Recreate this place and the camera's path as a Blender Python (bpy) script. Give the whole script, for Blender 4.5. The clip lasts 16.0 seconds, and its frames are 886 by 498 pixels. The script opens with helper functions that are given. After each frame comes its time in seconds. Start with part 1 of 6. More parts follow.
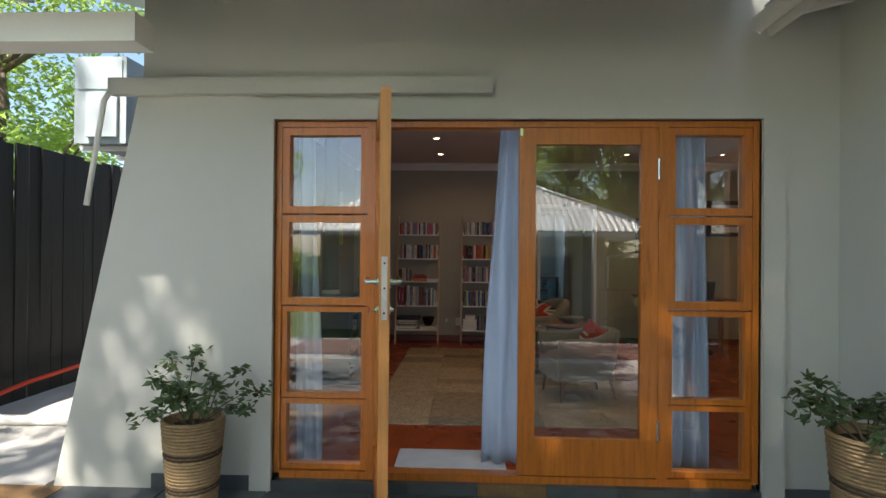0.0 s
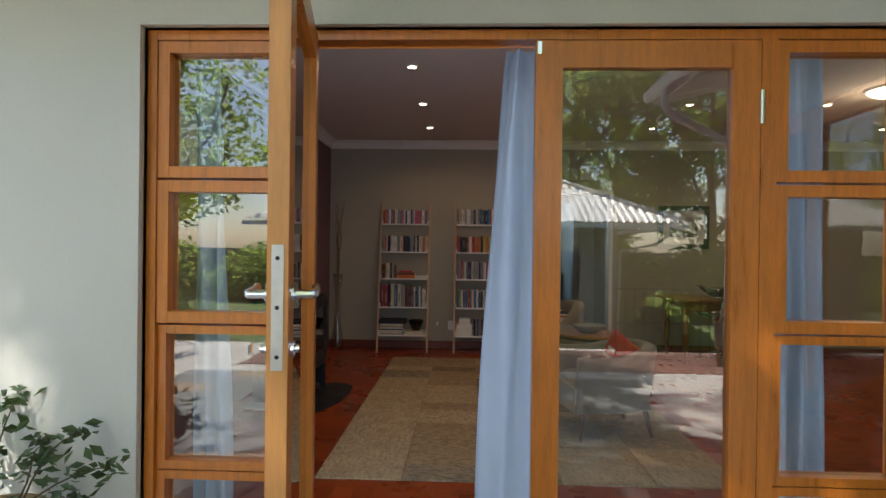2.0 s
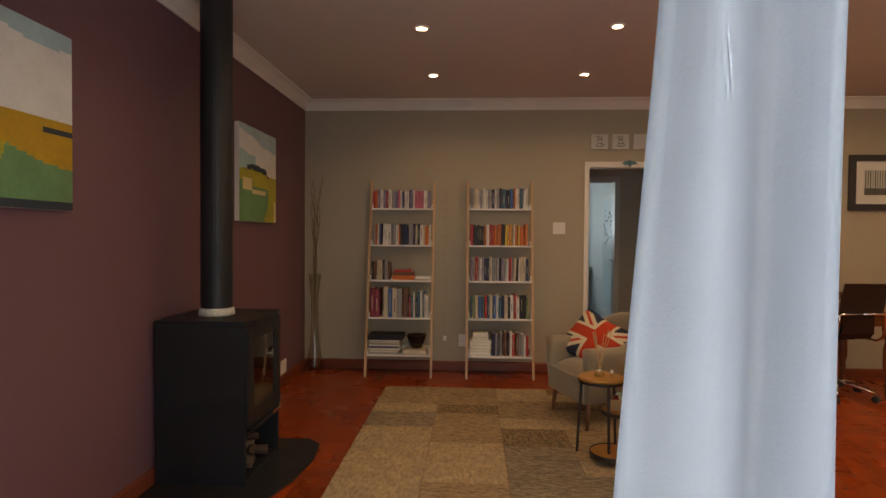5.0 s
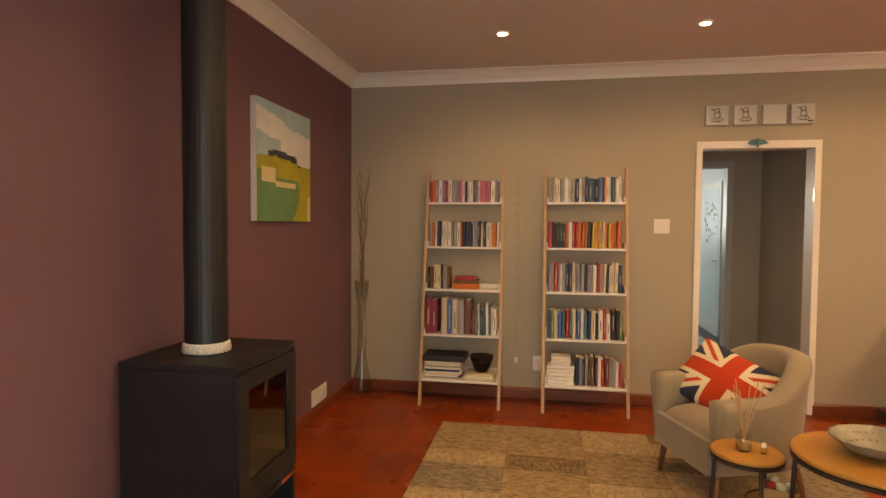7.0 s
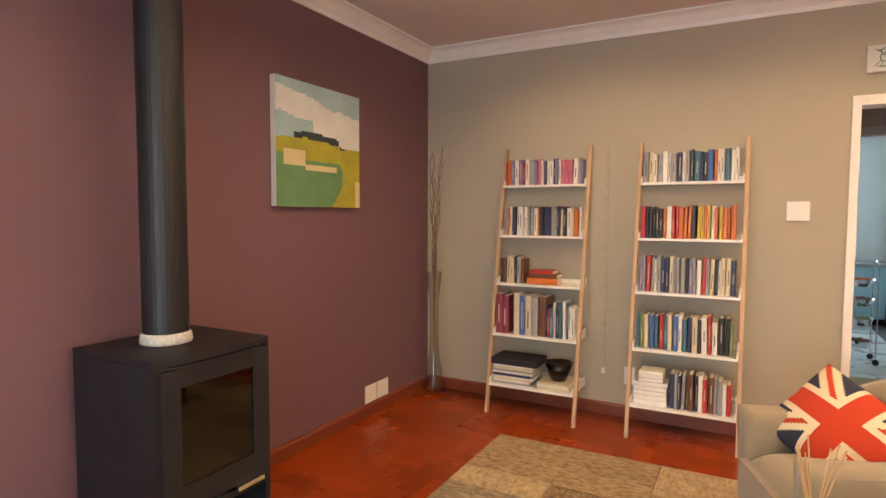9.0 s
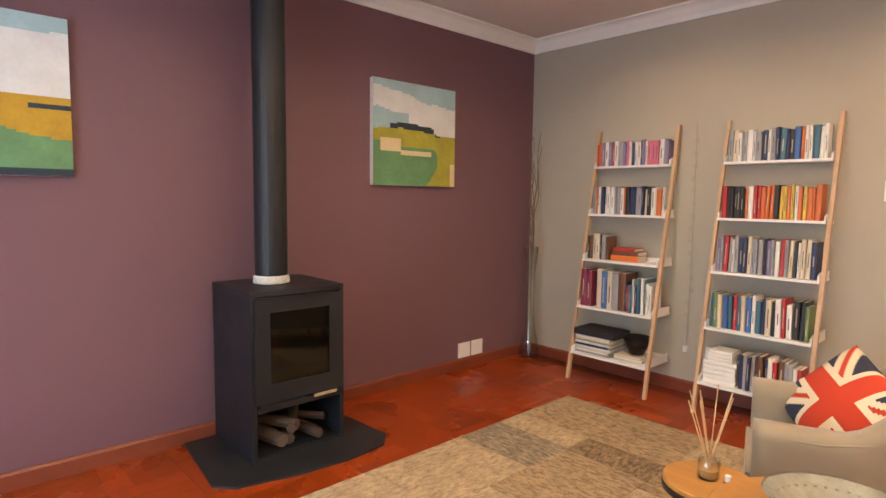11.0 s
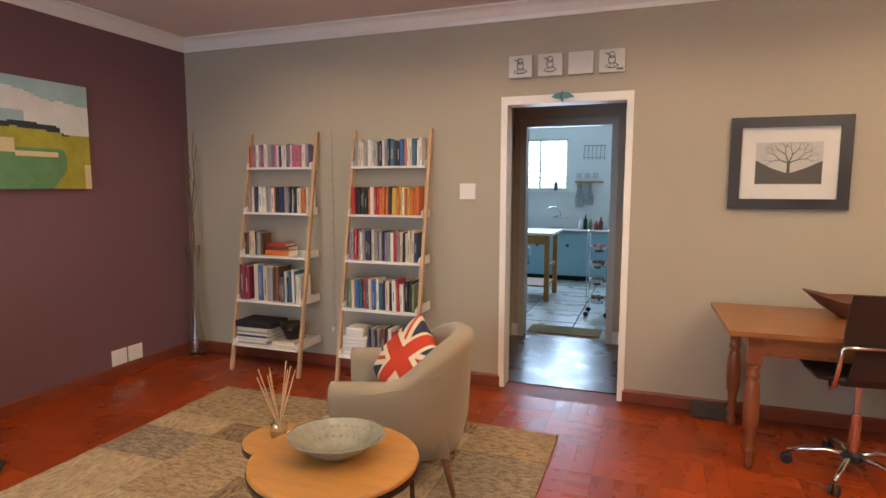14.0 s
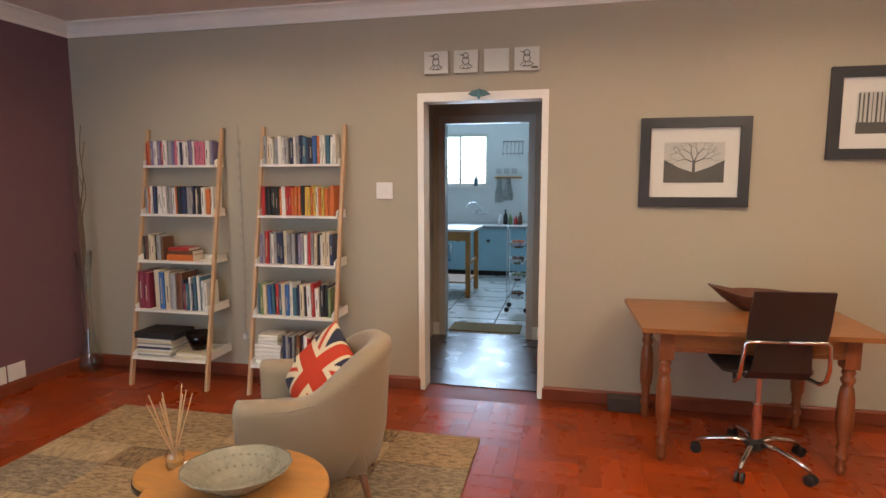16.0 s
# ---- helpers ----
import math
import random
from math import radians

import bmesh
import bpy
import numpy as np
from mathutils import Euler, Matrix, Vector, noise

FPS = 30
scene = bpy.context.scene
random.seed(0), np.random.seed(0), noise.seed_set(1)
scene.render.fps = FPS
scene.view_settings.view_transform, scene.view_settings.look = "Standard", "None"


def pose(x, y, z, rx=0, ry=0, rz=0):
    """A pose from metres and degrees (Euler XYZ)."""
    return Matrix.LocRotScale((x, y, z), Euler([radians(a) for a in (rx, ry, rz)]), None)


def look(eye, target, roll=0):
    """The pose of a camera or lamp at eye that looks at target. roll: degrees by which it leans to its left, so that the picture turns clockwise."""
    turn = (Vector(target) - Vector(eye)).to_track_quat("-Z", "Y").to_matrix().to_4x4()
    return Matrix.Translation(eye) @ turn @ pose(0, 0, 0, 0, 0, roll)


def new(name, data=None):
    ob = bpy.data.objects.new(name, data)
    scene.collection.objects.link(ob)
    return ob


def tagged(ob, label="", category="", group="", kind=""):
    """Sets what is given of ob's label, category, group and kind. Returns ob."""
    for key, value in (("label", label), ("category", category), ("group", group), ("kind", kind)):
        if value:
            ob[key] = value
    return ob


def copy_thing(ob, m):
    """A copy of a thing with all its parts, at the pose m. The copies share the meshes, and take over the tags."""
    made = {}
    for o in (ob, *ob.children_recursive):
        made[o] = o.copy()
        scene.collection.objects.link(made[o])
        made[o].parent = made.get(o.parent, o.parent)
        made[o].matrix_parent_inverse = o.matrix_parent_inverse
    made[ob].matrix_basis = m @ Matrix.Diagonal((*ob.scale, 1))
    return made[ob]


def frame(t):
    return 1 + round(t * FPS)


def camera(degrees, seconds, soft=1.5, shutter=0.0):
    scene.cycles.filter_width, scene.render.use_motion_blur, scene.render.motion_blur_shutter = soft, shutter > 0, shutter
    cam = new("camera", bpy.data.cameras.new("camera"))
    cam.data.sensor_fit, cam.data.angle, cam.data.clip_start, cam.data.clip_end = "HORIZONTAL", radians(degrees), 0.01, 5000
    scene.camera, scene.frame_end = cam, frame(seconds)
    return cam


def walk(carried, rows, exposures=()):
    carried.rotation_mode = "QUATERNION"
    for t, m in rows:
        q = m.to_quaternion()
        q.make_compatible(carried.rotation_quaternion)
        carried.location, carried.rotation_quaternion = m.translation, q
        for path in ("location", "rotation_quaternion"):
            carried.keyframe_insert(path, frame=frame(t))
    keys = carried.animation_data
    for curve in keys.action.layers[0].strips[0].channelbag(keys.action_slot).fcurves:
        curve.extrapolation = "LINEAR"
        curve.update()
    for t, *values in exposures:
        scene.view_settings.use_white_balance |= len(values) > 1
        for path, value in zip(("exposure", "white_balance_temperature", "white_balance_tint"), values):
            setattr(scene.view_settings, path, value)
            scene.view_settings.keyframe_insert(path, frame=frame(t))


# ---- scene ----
cam = camera(75.4, 16.0)
PATH = [
    (0, (0.544, 0.582, 1.359), (0.461, 2.58, 1.372), 0.5),
    (0.5, (0.563, 0.882, 1.358), (0.481, 2.88, 1.37), 0.6),
    (1, (0.575, 1.197, 1.34), (0.495, 3.195, 1.348), 0.7),
    (1.5, (0.583, 1.518, 1.343), (0.506, 3.516, 1.341), 0.6),
    (2, (0.598, 1.841, 1.34), (0.52, 3.84, 1.332), 0.7),
    (2.5, (0.593, 2.145, 1.36), (0.518, 4.144, 1.337), 0.7),
    (3, (0.592, 2.451, 1.357), (0.515, 4.449, 1.33), 0.8),
    (3.2, (0.58, 2.574, 1.364), (0.506, 4.572, 1.325), 0.5),
    (5.5, (0.514, 3.862, 1.362), (0.379, 5.857, 1.311), 0.5),
    (6, (0.498, 4.102, 1.368), (0.312, 6.093, 1.307), 0.5),
    (6.5, (0.477, 4.383, 1.373), (0.222, 6.365, 1.303), 0.4),
    (7, (0.473, 4.615, 1.44), (0.12, 6.582, 1.359), 0.4),
    (7.5, (0.595, 4.845, 1.448), (0.145, 6.791, 1.355), 0.5),
    (8, (0.77, 5.056, 1.435), (0.131, 6.948, 1.328), 0.3),
    (8.5, (0.948, 5.249, 1.424), (0.164, 7.086, 1.31), 0.3),
    (9, (1.13, 5.335, 1.417), (0.186, 7.094, 1.298), 0.2),
    (9.2, (1.214, 5.358, 1.419), (0.161, 7.053, 1.292), 0.3),
    (11.5, (2.227, 5.386, 1.367), (0.757, 6.73, 1.189), 0.7),
    (12, (2.41, 5.368, 1.39), (0.979, 6.75, 1.193), 0.5),
    (12.5, (2.537, 5.345, 1.433), (1.323, 6.921, 1.226), 0.5),
    (13, (2.623, 5.353, 1.438), (1.643, 7.085, 1.236), 0.4),
    (13.5, (2.631, 5.355, 1.463), (1.832, 7.177, 1.252), 0.2),
    (14, (2.659, 5.38, 1.483), (1.979, 7.249, 1.266), 0.1),
    (14.5, (2.671, 5.434, 1.514), (2.082, 7.331, 1.285), -0.0),
    (15, (2.681, 5.465, 1.494), (2.171, 7.386, 1.271), 0.1),
    (15.5, (2.665, 5.489, 1.512), (2.211, 7.423, 1.278), -0.0),
    (16, (2.665, 5.504, 1.521), (2.24, 7.443, 1.282), -0.1),
]
EXPOSURE = [(0, 1.52, 6400, 10), (3, 2.25, 6500, 10), (5.5, 2.8, 9000, 14), (6.5, 3.3, 10400, 15), (9, 4.25, 7400, 12), (12, 4.3, 6300, 10), (13, 4.1, 6300, 10), (14, 3.85, 6250, 10), (16, 3.75, 6200, 10)]
walk(cam, [(t, look(eye, target, roll)) for t, eye, target, roll in PATH], EXPOSURE)

# world, sun and lamps
world = bpy.data.worlds.new("world")
scene.world = world
world.use_nodes = True
wn = world.node_tree.nodes
sky = wn.new("ShaderNodeTexSky")
sky.sky_type, sky.sun_disc = "NISHITA", False
SUN_EL, SUN_AZ = 54.0, 194.0
sky.sun_elevation, sky.sun_rotation = radians(SUN_EL), radians(SUN_AZ)
world.node_tree.links.new(sky.outputs[0], wn["Background"].inputs[0])
wn["Background"].inputs[1].default_value = 0.095
sun = new("sun", bpy.data.lights.new("sun", "SUN"))
sun.data.energy, sun.data.angle, sun.data.color = 5.0, radians(0.6), (1.0, 0.93, 0.82)
sun_from = Vector((math.sin(radians(SUN_AZ)) * math.cos(radians(SUN_EL)), math.cos(radians(SUN_AZ)) * math.cos(radians(SUN_EL)), math.sin(radians(SUN_EL))))
sun.matrix_world = look(sun_from * 30, (0, 0, 0))

# The x = 5.28 column is unseen, added to brighten the east wall.
LAMP_X, LAMP_Y, CEIL = (0.17, 1.44, 2.72, 4.0, 5.28), (5.1, 6.25, 7.4, 8.5), 2.73
DOWN_W, PORTAL = 1.27, 5.6


def window_light(name, x, y, z, rx, rz, w, h, watts, color=(0.58, 0.77, 1.0)):
    """Sky light that enters through an opening."""
    la = bpy.data.lights.new(name, "AREA")
    la.shape, la.size, la.size_y, la.energy, la.color = "RECTANGLE", w, h, watts, color
    ob = new(name, la)
    ob.matrix_world = pose(x, y, z, rx, 0, rz)
    return ob


window_light("kitchen_window_light", 1.25, 15.0, 1.75, -90, 0, 1.2, 1.0, 3.4)
window_light("door_light", 0.8, 4.0, 1.1, 90, 0, 2.7, 2.0, PORTAL)


# ---- materials ----
def mat(name, color, rough=0.6, metal=0.0, vary=0.12, scale=3.0, grain=60.0, bump=0.1, spec=0.5, island=0.0, objvary=0.0, coat=0.0, stretch=(1, 1, 1), dist=0.002, sheen=0.0):
    """Paint, wood, stone, cloth: base colour with coarse stains, fine grain and relief."""
    m = bpy.data.materials.new(name)
    m.use_nodes = True
    nt = m.node_tree
    N, L = nt.nodes, nt.links
    b = N["Principled BSDF"]
    tc = N.new("ShaderNodeTexCoord")
    mp = N.new("ShaderNodeMapping")
    mp.inputs["Scale"].default_value = stretch
    L.new(tc.outputs["Object"], mp.inputs[0])
    n1 = N.new("ShaderNodeTexNoise")
    n1.inputs["Scale"].default_value, n1.inputs["Detail"].default_value = scale, 4
    n2 = N.new("ShaderNodeTexNoise")
    n2.inputs["Scale"].default_value, n2.inputs["Detail"].default_value = grain, 3
    for n in (n1, n2):
        L.new(mp.outputs[0], n.inputs["Vector"])
    add = N.new("ShaderNodeMath")
    add.operation = "MULTIPLY_ADD"
    L.new(n2.outputs[0], add.inputs[0])
    add.inputs[1].default_value = 0.5
    L.new(n1.outputs[0], add.inputs[2])
    val = add
    if island or objvary:
        src = N.new("ShaderNodeNewGeometry").outputs["Random Per Island"] if island else N.new("ShaderNodeObjectInfo").outputs["Random"]
        ma = N.new("ShaderNodeMath")
        ma.operation = "MULTIPLY_ADD"
        L.new(src, ma.inputs[0])
        ma.inputs[1].default_value = island or objvary
        L.new(add.outputs[0], ma.inputs[2])
        val = ma
    r = N.new("ShaderNodeMapRange")
    mid = 0.75 + (island or objvary) / 2
    r.inputs["From Min"].default_value, r.inputs["From Max"].default_value = mid - 0.35, mid + 0.35
    r.inputs["To Min"].default_value, r.inputs["To Max"].default_value = 1 - vary, 1 + vary
    if island or objvary:
        r.inputs["From Min"].default_value, r.inputs["From Max"].default_value = mid - 0.6, mid + 0.6
    L.new(val.outputs[0], r.inputs["Value"])
    mul = N.new("ShaderNodeVectorMath")
    mul.operation = "SCALE"
    mul.inputs[0].default_value = color[:3]
    L.new(r.outputs[0], mul.inputs["Scale"])
    L.new(mul.outputs[0], b.inputs["Base Color"])
    rr = N.new("ShaderNodeMapRange")
    rr.inputs["From Min"].default_value, rr.inputs["From Max"].default_value = 0.3, 0.7
    rr.inputs["To Min"].default_value, rr.inputs["To Max"].default_value = max(rough - 0.08, 0.02), min(rough + 0.08, 1)
    L.new(n1.outputs[0], rr.inputs["Value"])
    L.new(rr.outputs[0], b.inputs["Roughness"])
    b.inputs["Metallic"].default_value = metal
    b.inputs["Specular IOR Level"].default_value = spec
    b.inputs["Coat Weight"].default_value = coat
    b.inputs["Coat Roughness"].default_value = 0.25
    b.inputs["Sheen Weight"].default_value = sheen
    if bump:
        bp = N.new("ShaderNodeBump")
        bp.inputs["Strength"].default_value, bp.inputs["Distance"].default_value = bump, dist
        L.new(n2.outputs[0], bp.inputs["Height"])
        L.new(bp.outputs[0], b.inputs["Normal"])
    return m


def glow(name, color, strength):
    m = bpy.data.materials.new(name)
    m.use_nodes = True
    b = m.node_tree.nodes["Principled BSDF"]
    b.inputs["Base Color"].default_value = (*color, 1)
    b.inputs["Emission Color"].default_value = (*color, 1)
    b.inputs["Emission Strength"].default_value = strength
    return m


def glass_mat(name, tint=(1, 1, 1), rough=0.0, gain=1.0):
    """Thin clear glass: see-through, with a mirror gloss that grows at a slant."""
    m = bpy.data.materials.new(name)
    m.use_nodes = True
    N, L = m.node_tree.nodes, m.node_tree.links
    N.remove(N["Principled BSDF"])
    tr, gl, mx, fr = N.new("ShaderNodeBsdfTransparent"), N.new("ShaderNodeBsdfGlossy"), N.new("ShaderNodeMixShader"), N.new("ShaderNodeLayerWeight")
    tr.inputs[0].default_value = (*tint, 1)
    gl.inputs["Roughness"].default_value = rough
    pw = N.new("ShaderNodeMath")
    pw.operation = "POWER"
    pw.inputs[1].default_value = 4.0
    L.new(fr.outputs["Facing"], pw.inputs[0])
    ba = N.new("ShaderNodeMath")
    ba.operation = "MULTIPLY_ADD"
    ba.inputs[1].default_value, ba.inputs[2].default_value = 0.8, 0.04
    L.new(pw.outputs[0], ba.inputs[0])
    k = N.new("ShaderNodeMath")
    k.operation, k.use_clamp = "MULTIPLY", True
    k.inputs[1].default_value = gain
    L.new(ba.outputs[0], k.inputs[0])
    L.new(k.outputs[0], mx.inputs[0])
    L.new(tr.outputs[0], mx.inputs[1])
    L.new(gl.outputs[0], mx.inputs[2])
    L.new(mx.outputs[0], N["Material Output"].inputs[0])
    return m


PLASTER_OUT = mat("exterior_plaster", (0.58, 0.57, 0.52), 0.85, vary=0.06, scale=1.6, grain=90, bump=0.25)
WALL_GREY = mat("taupe_wall_paint", (0.40, 0.36, 0.285), 0.75, vary=0.05, scale=1.2, grain=140, bump=0.12)
WALL_PURPLE = mat("plum_wall_paint", (0.165, 0.083, 0.10), 0.6, vary=0.08, scale=1.1, grain=140, bump=0.12)
CEIL_WHITE = mat("ceiling_paint", (0.66, 0.58, 0.52), 0.85, vary=0.04, scale=1.5, grain=120, bump=0.08)
WHITE = mat("white_gloss_paint", (0.80, 0.78, 0.74), 0.4, vary=0.05, scale=5, grain=80, bump=0.06)
PINE = mat("varnished_orange_pine", (0.54, 0.165, 0.018), 0.35, vary=0.28, scale=5, grain=40, bump=0.12, coat=0.3, stretch=(9, 9, 0.7))
PINE_EDGE = mat("pale_pine_edge", (0.56, 0.25, 0.075), 0.45, vary=0.2, scale=5, grain=40, bump=0.12, stretch=(9, 9, 0.7))
GLASS = glass_mat("window_glass", (0.90, 0.92, 0.91), gain=3.0)
GLASS_OBJ = glass_mat("clear_glass", (0.955, 0.96, 0.93), gain=1.6)
PARQUET = mat("red_polished_parquet", (0.29, 0.042, 0.005), 0.30, vary=0.24, scale=2.2, grain=35, bump=0.02, objvary=0.9, coat=0.05, spec=0.3)
PARQUET_REST = mat("red_polished_parquet_rest", (0.29, 0.042, 0.005), 0.30, vary=0.24, scale=2.2, grain=35, bump=0.02, island=0.9, coat=0.05, spec=0.3)
PARQUET_GAP = mat("parquet_joint", (0.20, 0.034, 0.007), 0.5, vary=0.2)
SKIRT = mat("red_brown_skirting", (0.20, 0.045, 0.02), 0.4, vary=0.2, scale=6, coat=0.2)
BLACK_STEEL = mat("black_stove_steel", (0.010, 0.011, 0.014), 0.5, metal=0.0, vary=0.3, scale=4, grain=120, bump=0.15)
CHROME = mat("chrome", (0.75, 0.75, 0.76), 0.12, metal=1.0, vary=0.04, bump=0.0)
DARK = mat("dark_gap", (0.02, 0.018, 0.016), 0.8)
SLATE = mat("slate_paving", (0.085, 0.095, 0.10), 0.55, vary=0.35, scale=7, grain=50, bump=0.5, objvary=0.7, dist=0.004)
SLATE_RUST = mat("rust_slate", (0.22, 0.13, 0.06), 0.55, vary=0.35, scale=9, grain=50, bump=0.5, dist=0.004)
CONCRETE = mat("grey_concrete", (0.46, 0.44, 0.41), 0.85, vary=0.2, scale=2.5, grain=70, bump=0.4)
CURTAIN = mat("pale_blue_curtain_cloth", (0.44, 0.47, 0.53), 0.9, vary=0.06, scale=4, grain=250, bump=0.2, sheen=0.2)


# ---- mesh helpers ----
def finish(bm, name, material, smooth=False, bevel=0.0):
    if bevel:
        bmesh.ops.bevel(bm, geom=[e for e in bm.edges if len(e.link_faces) == 2 and e.calc_face_angle(0) > 0.6], offset=bevel, segments=2, affect="EDGES", clamp_overlap=True)
    bmesh.ops.recalc_face_normals(bm, faces=bm.faces)
    me = bpy.data.meshes.new(name)
    if smooth:
        for f in bm.faces:
            f.smooth = True
    bm.to_mesh(me)
    bm.free()
    for mm in (material if isinstance(material, (list, tuple)) else [material]):
        me.materials.append(mm)
    return me


def part(name, bm, material, parent=None, label="", smooth=False, bevel=0.0, at=None):
    """One mesh object, under a thing or on its own."""
    ob = new(name, finish(bm, name, material, smooth, bevel))
    if parent:
        ob.parent = parent
    if at is not None:
        ob.matrix_basis = at
    if label:
        ob["label"] = label
    return ob


def thing(name, label, category, m=None, group="", kind=""):
    ob = new(name)
    ob.empty_display_size = 0.1
    if m is not None:
        ob.matrix_basis = m
    return tagged(ob, label, category, group, kind)


def box(x0, x1, y0, y1, z0, z1, bm=None):
    bm = bm or bmesh.new()
    v = [bm.verts.new((x, y, z)) for x in (x0, x1) for y in (y0, y1) for z in (z0, z1)]
    for a in ((0, 1, 3, 2), (4, 6, 7, 5), (0, 4, 5, 1), (2, 3, 7, 6), (0, 2, 6, 4), (1, 5, 7, 3)):
        bm.faces.new([v[i] for i in a])
    return bm


def lathe(profile, n=28, bm=None, cx=0.0, cy=0.0, caps=True):
    """A turned body from (radius, height) pairs."""
    bm = bm or bmesh.new()
    rings = [[bm.verts.new((cx + r * math.cos(2 * math.pi * i / n), cy + r * math.sin(2 * math.pi * i / n), z)) for i in range(n)] for r, z in profile]
    for a, b in zip(rings, rings[1:]):
        for i in range(n):
            bm.faces.new((a[i], a[(i + 1) % n], b[(i + 1) % n], b[i]))
    if caps:
        bm.faces.new(rings[0][::-1])
        bm.faces.new(rings[-1])
    return bm


def tube(points, r, n=8, bm=None, r_end=None):
    """A round bar along points."""
    bm = bm or bmesh.new()
    pts = [Vector(p) for p in points]
    rings, last = [], None
    for i, p in enumerate(pts):
        d = (pts[min(i + 1, len(pts) - 1)] - pts[max(i - 1, 0)]).normalized()
        u = last - d * last.dot(d) if last is not None and (last - d * last.dot(d)).length > 1e-4 else d.orthogonal()
        u.normalize()
        last = u
        w = d.cross(u)
        k = r if r_end is None else r + (r_end - r) * i / (len(pts) - 1)
        rings.append([bm.verts.new(p + (u * math.cos(2 * math.pi * j / n) + w * math.sin(2 * math.pi * j / n)) * k) for j in range(n)])
    for a, b in zip(rings, rings[1:]):
        for j in range(n):
            bm.faces.new((a[j], a[(j + 1) % n], b[(j + 1) % n], b[j]))
    bm.faces.new(rings[0][::-1])
    bm.faces.new(rings[-1])
    return bm


def prism(outline, a0, a1, axis="y", bm=None):
    """An outline of 2D points pushed through along an axis."""
    bm = bm or bmesh.new()
    put = {"x": lambda p, a: (a, p[0], p[1]), "y": lambda p, a: (p[0], a, p[1]), "z": lambda p, a: (p[0], p[1], a)}[axis]
    lo, hi = [bm.verts.new(put(p, a0)) for p in outline], [bm.verts.new(put(p, a1)) for p in outline]
    n = len(outline)
    for i in range(n):
        bm.faces.new((lo[i], lo[(i + 1) % n], hi[(i + 1) % n], hi[i]))
    bm.faces.new(lo[::-1])
    bm.faces.new(hi)
    return bm


def structure(name, bm, material, label="", category="", **kw):
    return tagged(part(name, bm, material, **kw), label, category, kind="structure")


# ---- the room ----
WX, EX, FY, BY = -1.21, 6.4, 4.08, 9.43    # inner faces of the room
WALL_F0 = 3.9                              # outer face of the front wall
OX0, OX1, OTOP = -0.585, 2.21, 2.13        # the glazed opening

structure("floor", box(WX - 0.2, EX, WALL_F0 + 0.1, BY + 0.13, -0.2, -0.006), PARQUET_GAP, "red polished parquet floor of the living room", "floor")
structure("ceiling", box(WX - 0.2, EX + 0.2, FY - 0.021, BY - 0.001, CEIL, CEIL + 0.1), CEIL_WHITE, "plain matt painted ceiling with downlights", "ceiling")
structure("wall_west", box(WX - 0.2, WX, WALL_F0 + 0.18, BY, -0.2, CEIL), WALL_PURPLE, "plum painted living room wall", "wall")
structure("wall_east", box(EX, EX + 0.2, WALL_F0, BY, -0.2, CEIL), WALL_GREY, "plain taupe painted wall", "wall")
DX0, DX1, DTOP = 1.64, 2.51, 2.1
bm = box(WX - 0.2, DX0, BY, BY + 0.13, -0.2, CEIL)
box(DX1, EX + 0.2, BY, BY + 0.13, -0.2, CEIL, bm)
box(DX0, DX1, BY, BY + 0.13, DTOP, CEIL, bm)
structure("wall_north", bm, WALL_GREY, "taupe painted wall with a kitchen doorway", "wall")
# front wall: inner leaf and outer leaf, pierced by the glazed opening
bm = box(WX, OX0, FY - 0.02, FY, -0.2, CEIL)
box(OX1, EX, FY - 0.02, FY, -0.2, CEIL, bm)
box(OX0, OX1, FY - 0.02, FY, OTOP, CEIL, bm)
structure("wall_south_lining", bm, WALL_GREY, "taupe painted inside of the front wall", "wall")
bm = prism([(-1.93, -0.2), (OX0, -0.2), (OX0, OTOP), (OX0, 3.6), (-1.38, 3.6), (-1.38, 2.42)], WALL_F0, FY - 0.022)
box(OX1, EX, WALL_F0, FY - 0.022, -0.2, 3.6, bm)
box(OX0, OX1, WALL_F0, FY - 0.022, OTOP, 3.6, bm)
structure("wall_south", bm, PLASTER_OUT, "pale plastered front wall with a tapered end", "wall")
# raised plaster band round the opening
pb = thing("plaster_band", "raised plaster surround of the glazed doors", "trim", kind="structure")
part("band_side", box(-0.71, OX0, WALL_F0 - 0.03, WALL_F0 + 0.05, -0.05, 2.245), PLASTER_OUT, pb, bevel=0.006)
part("band_side", box(OX1, 2.33, WALL_F0 - 0.03, WALL_F0 + 0.05, -0.05, 2.245), PLASTER_OUT, pb, bevel=0.006)
part("band_top", box(OX0, OX1, WALL_F0 - 0.03, WALL_F0 + 0.05, OTOP, 2.245), PLASTER_OUT, pb, bevel=0.006)
# side wing of the house, east of the terrace
bm = box(2.64, 2.84, 3.46, WALL_F0, -0.2, 3.6)
box(2.64, 2.84, 1.75, 3.46, 2.2, 3.6, bm)
box(2.64, 2.84, 1.45, 1.75, -0.2, 3.6, bm)
structure("wall_wing", bm, PLASTER_OUT, "pale plastered side wall of the house", "wall")
structure("wall_wing_back", box(2.86, 5.4, 1.45, 1.65, -0.2, 3.6), PLASTER_OUT, "plastered outer wall", "wall")

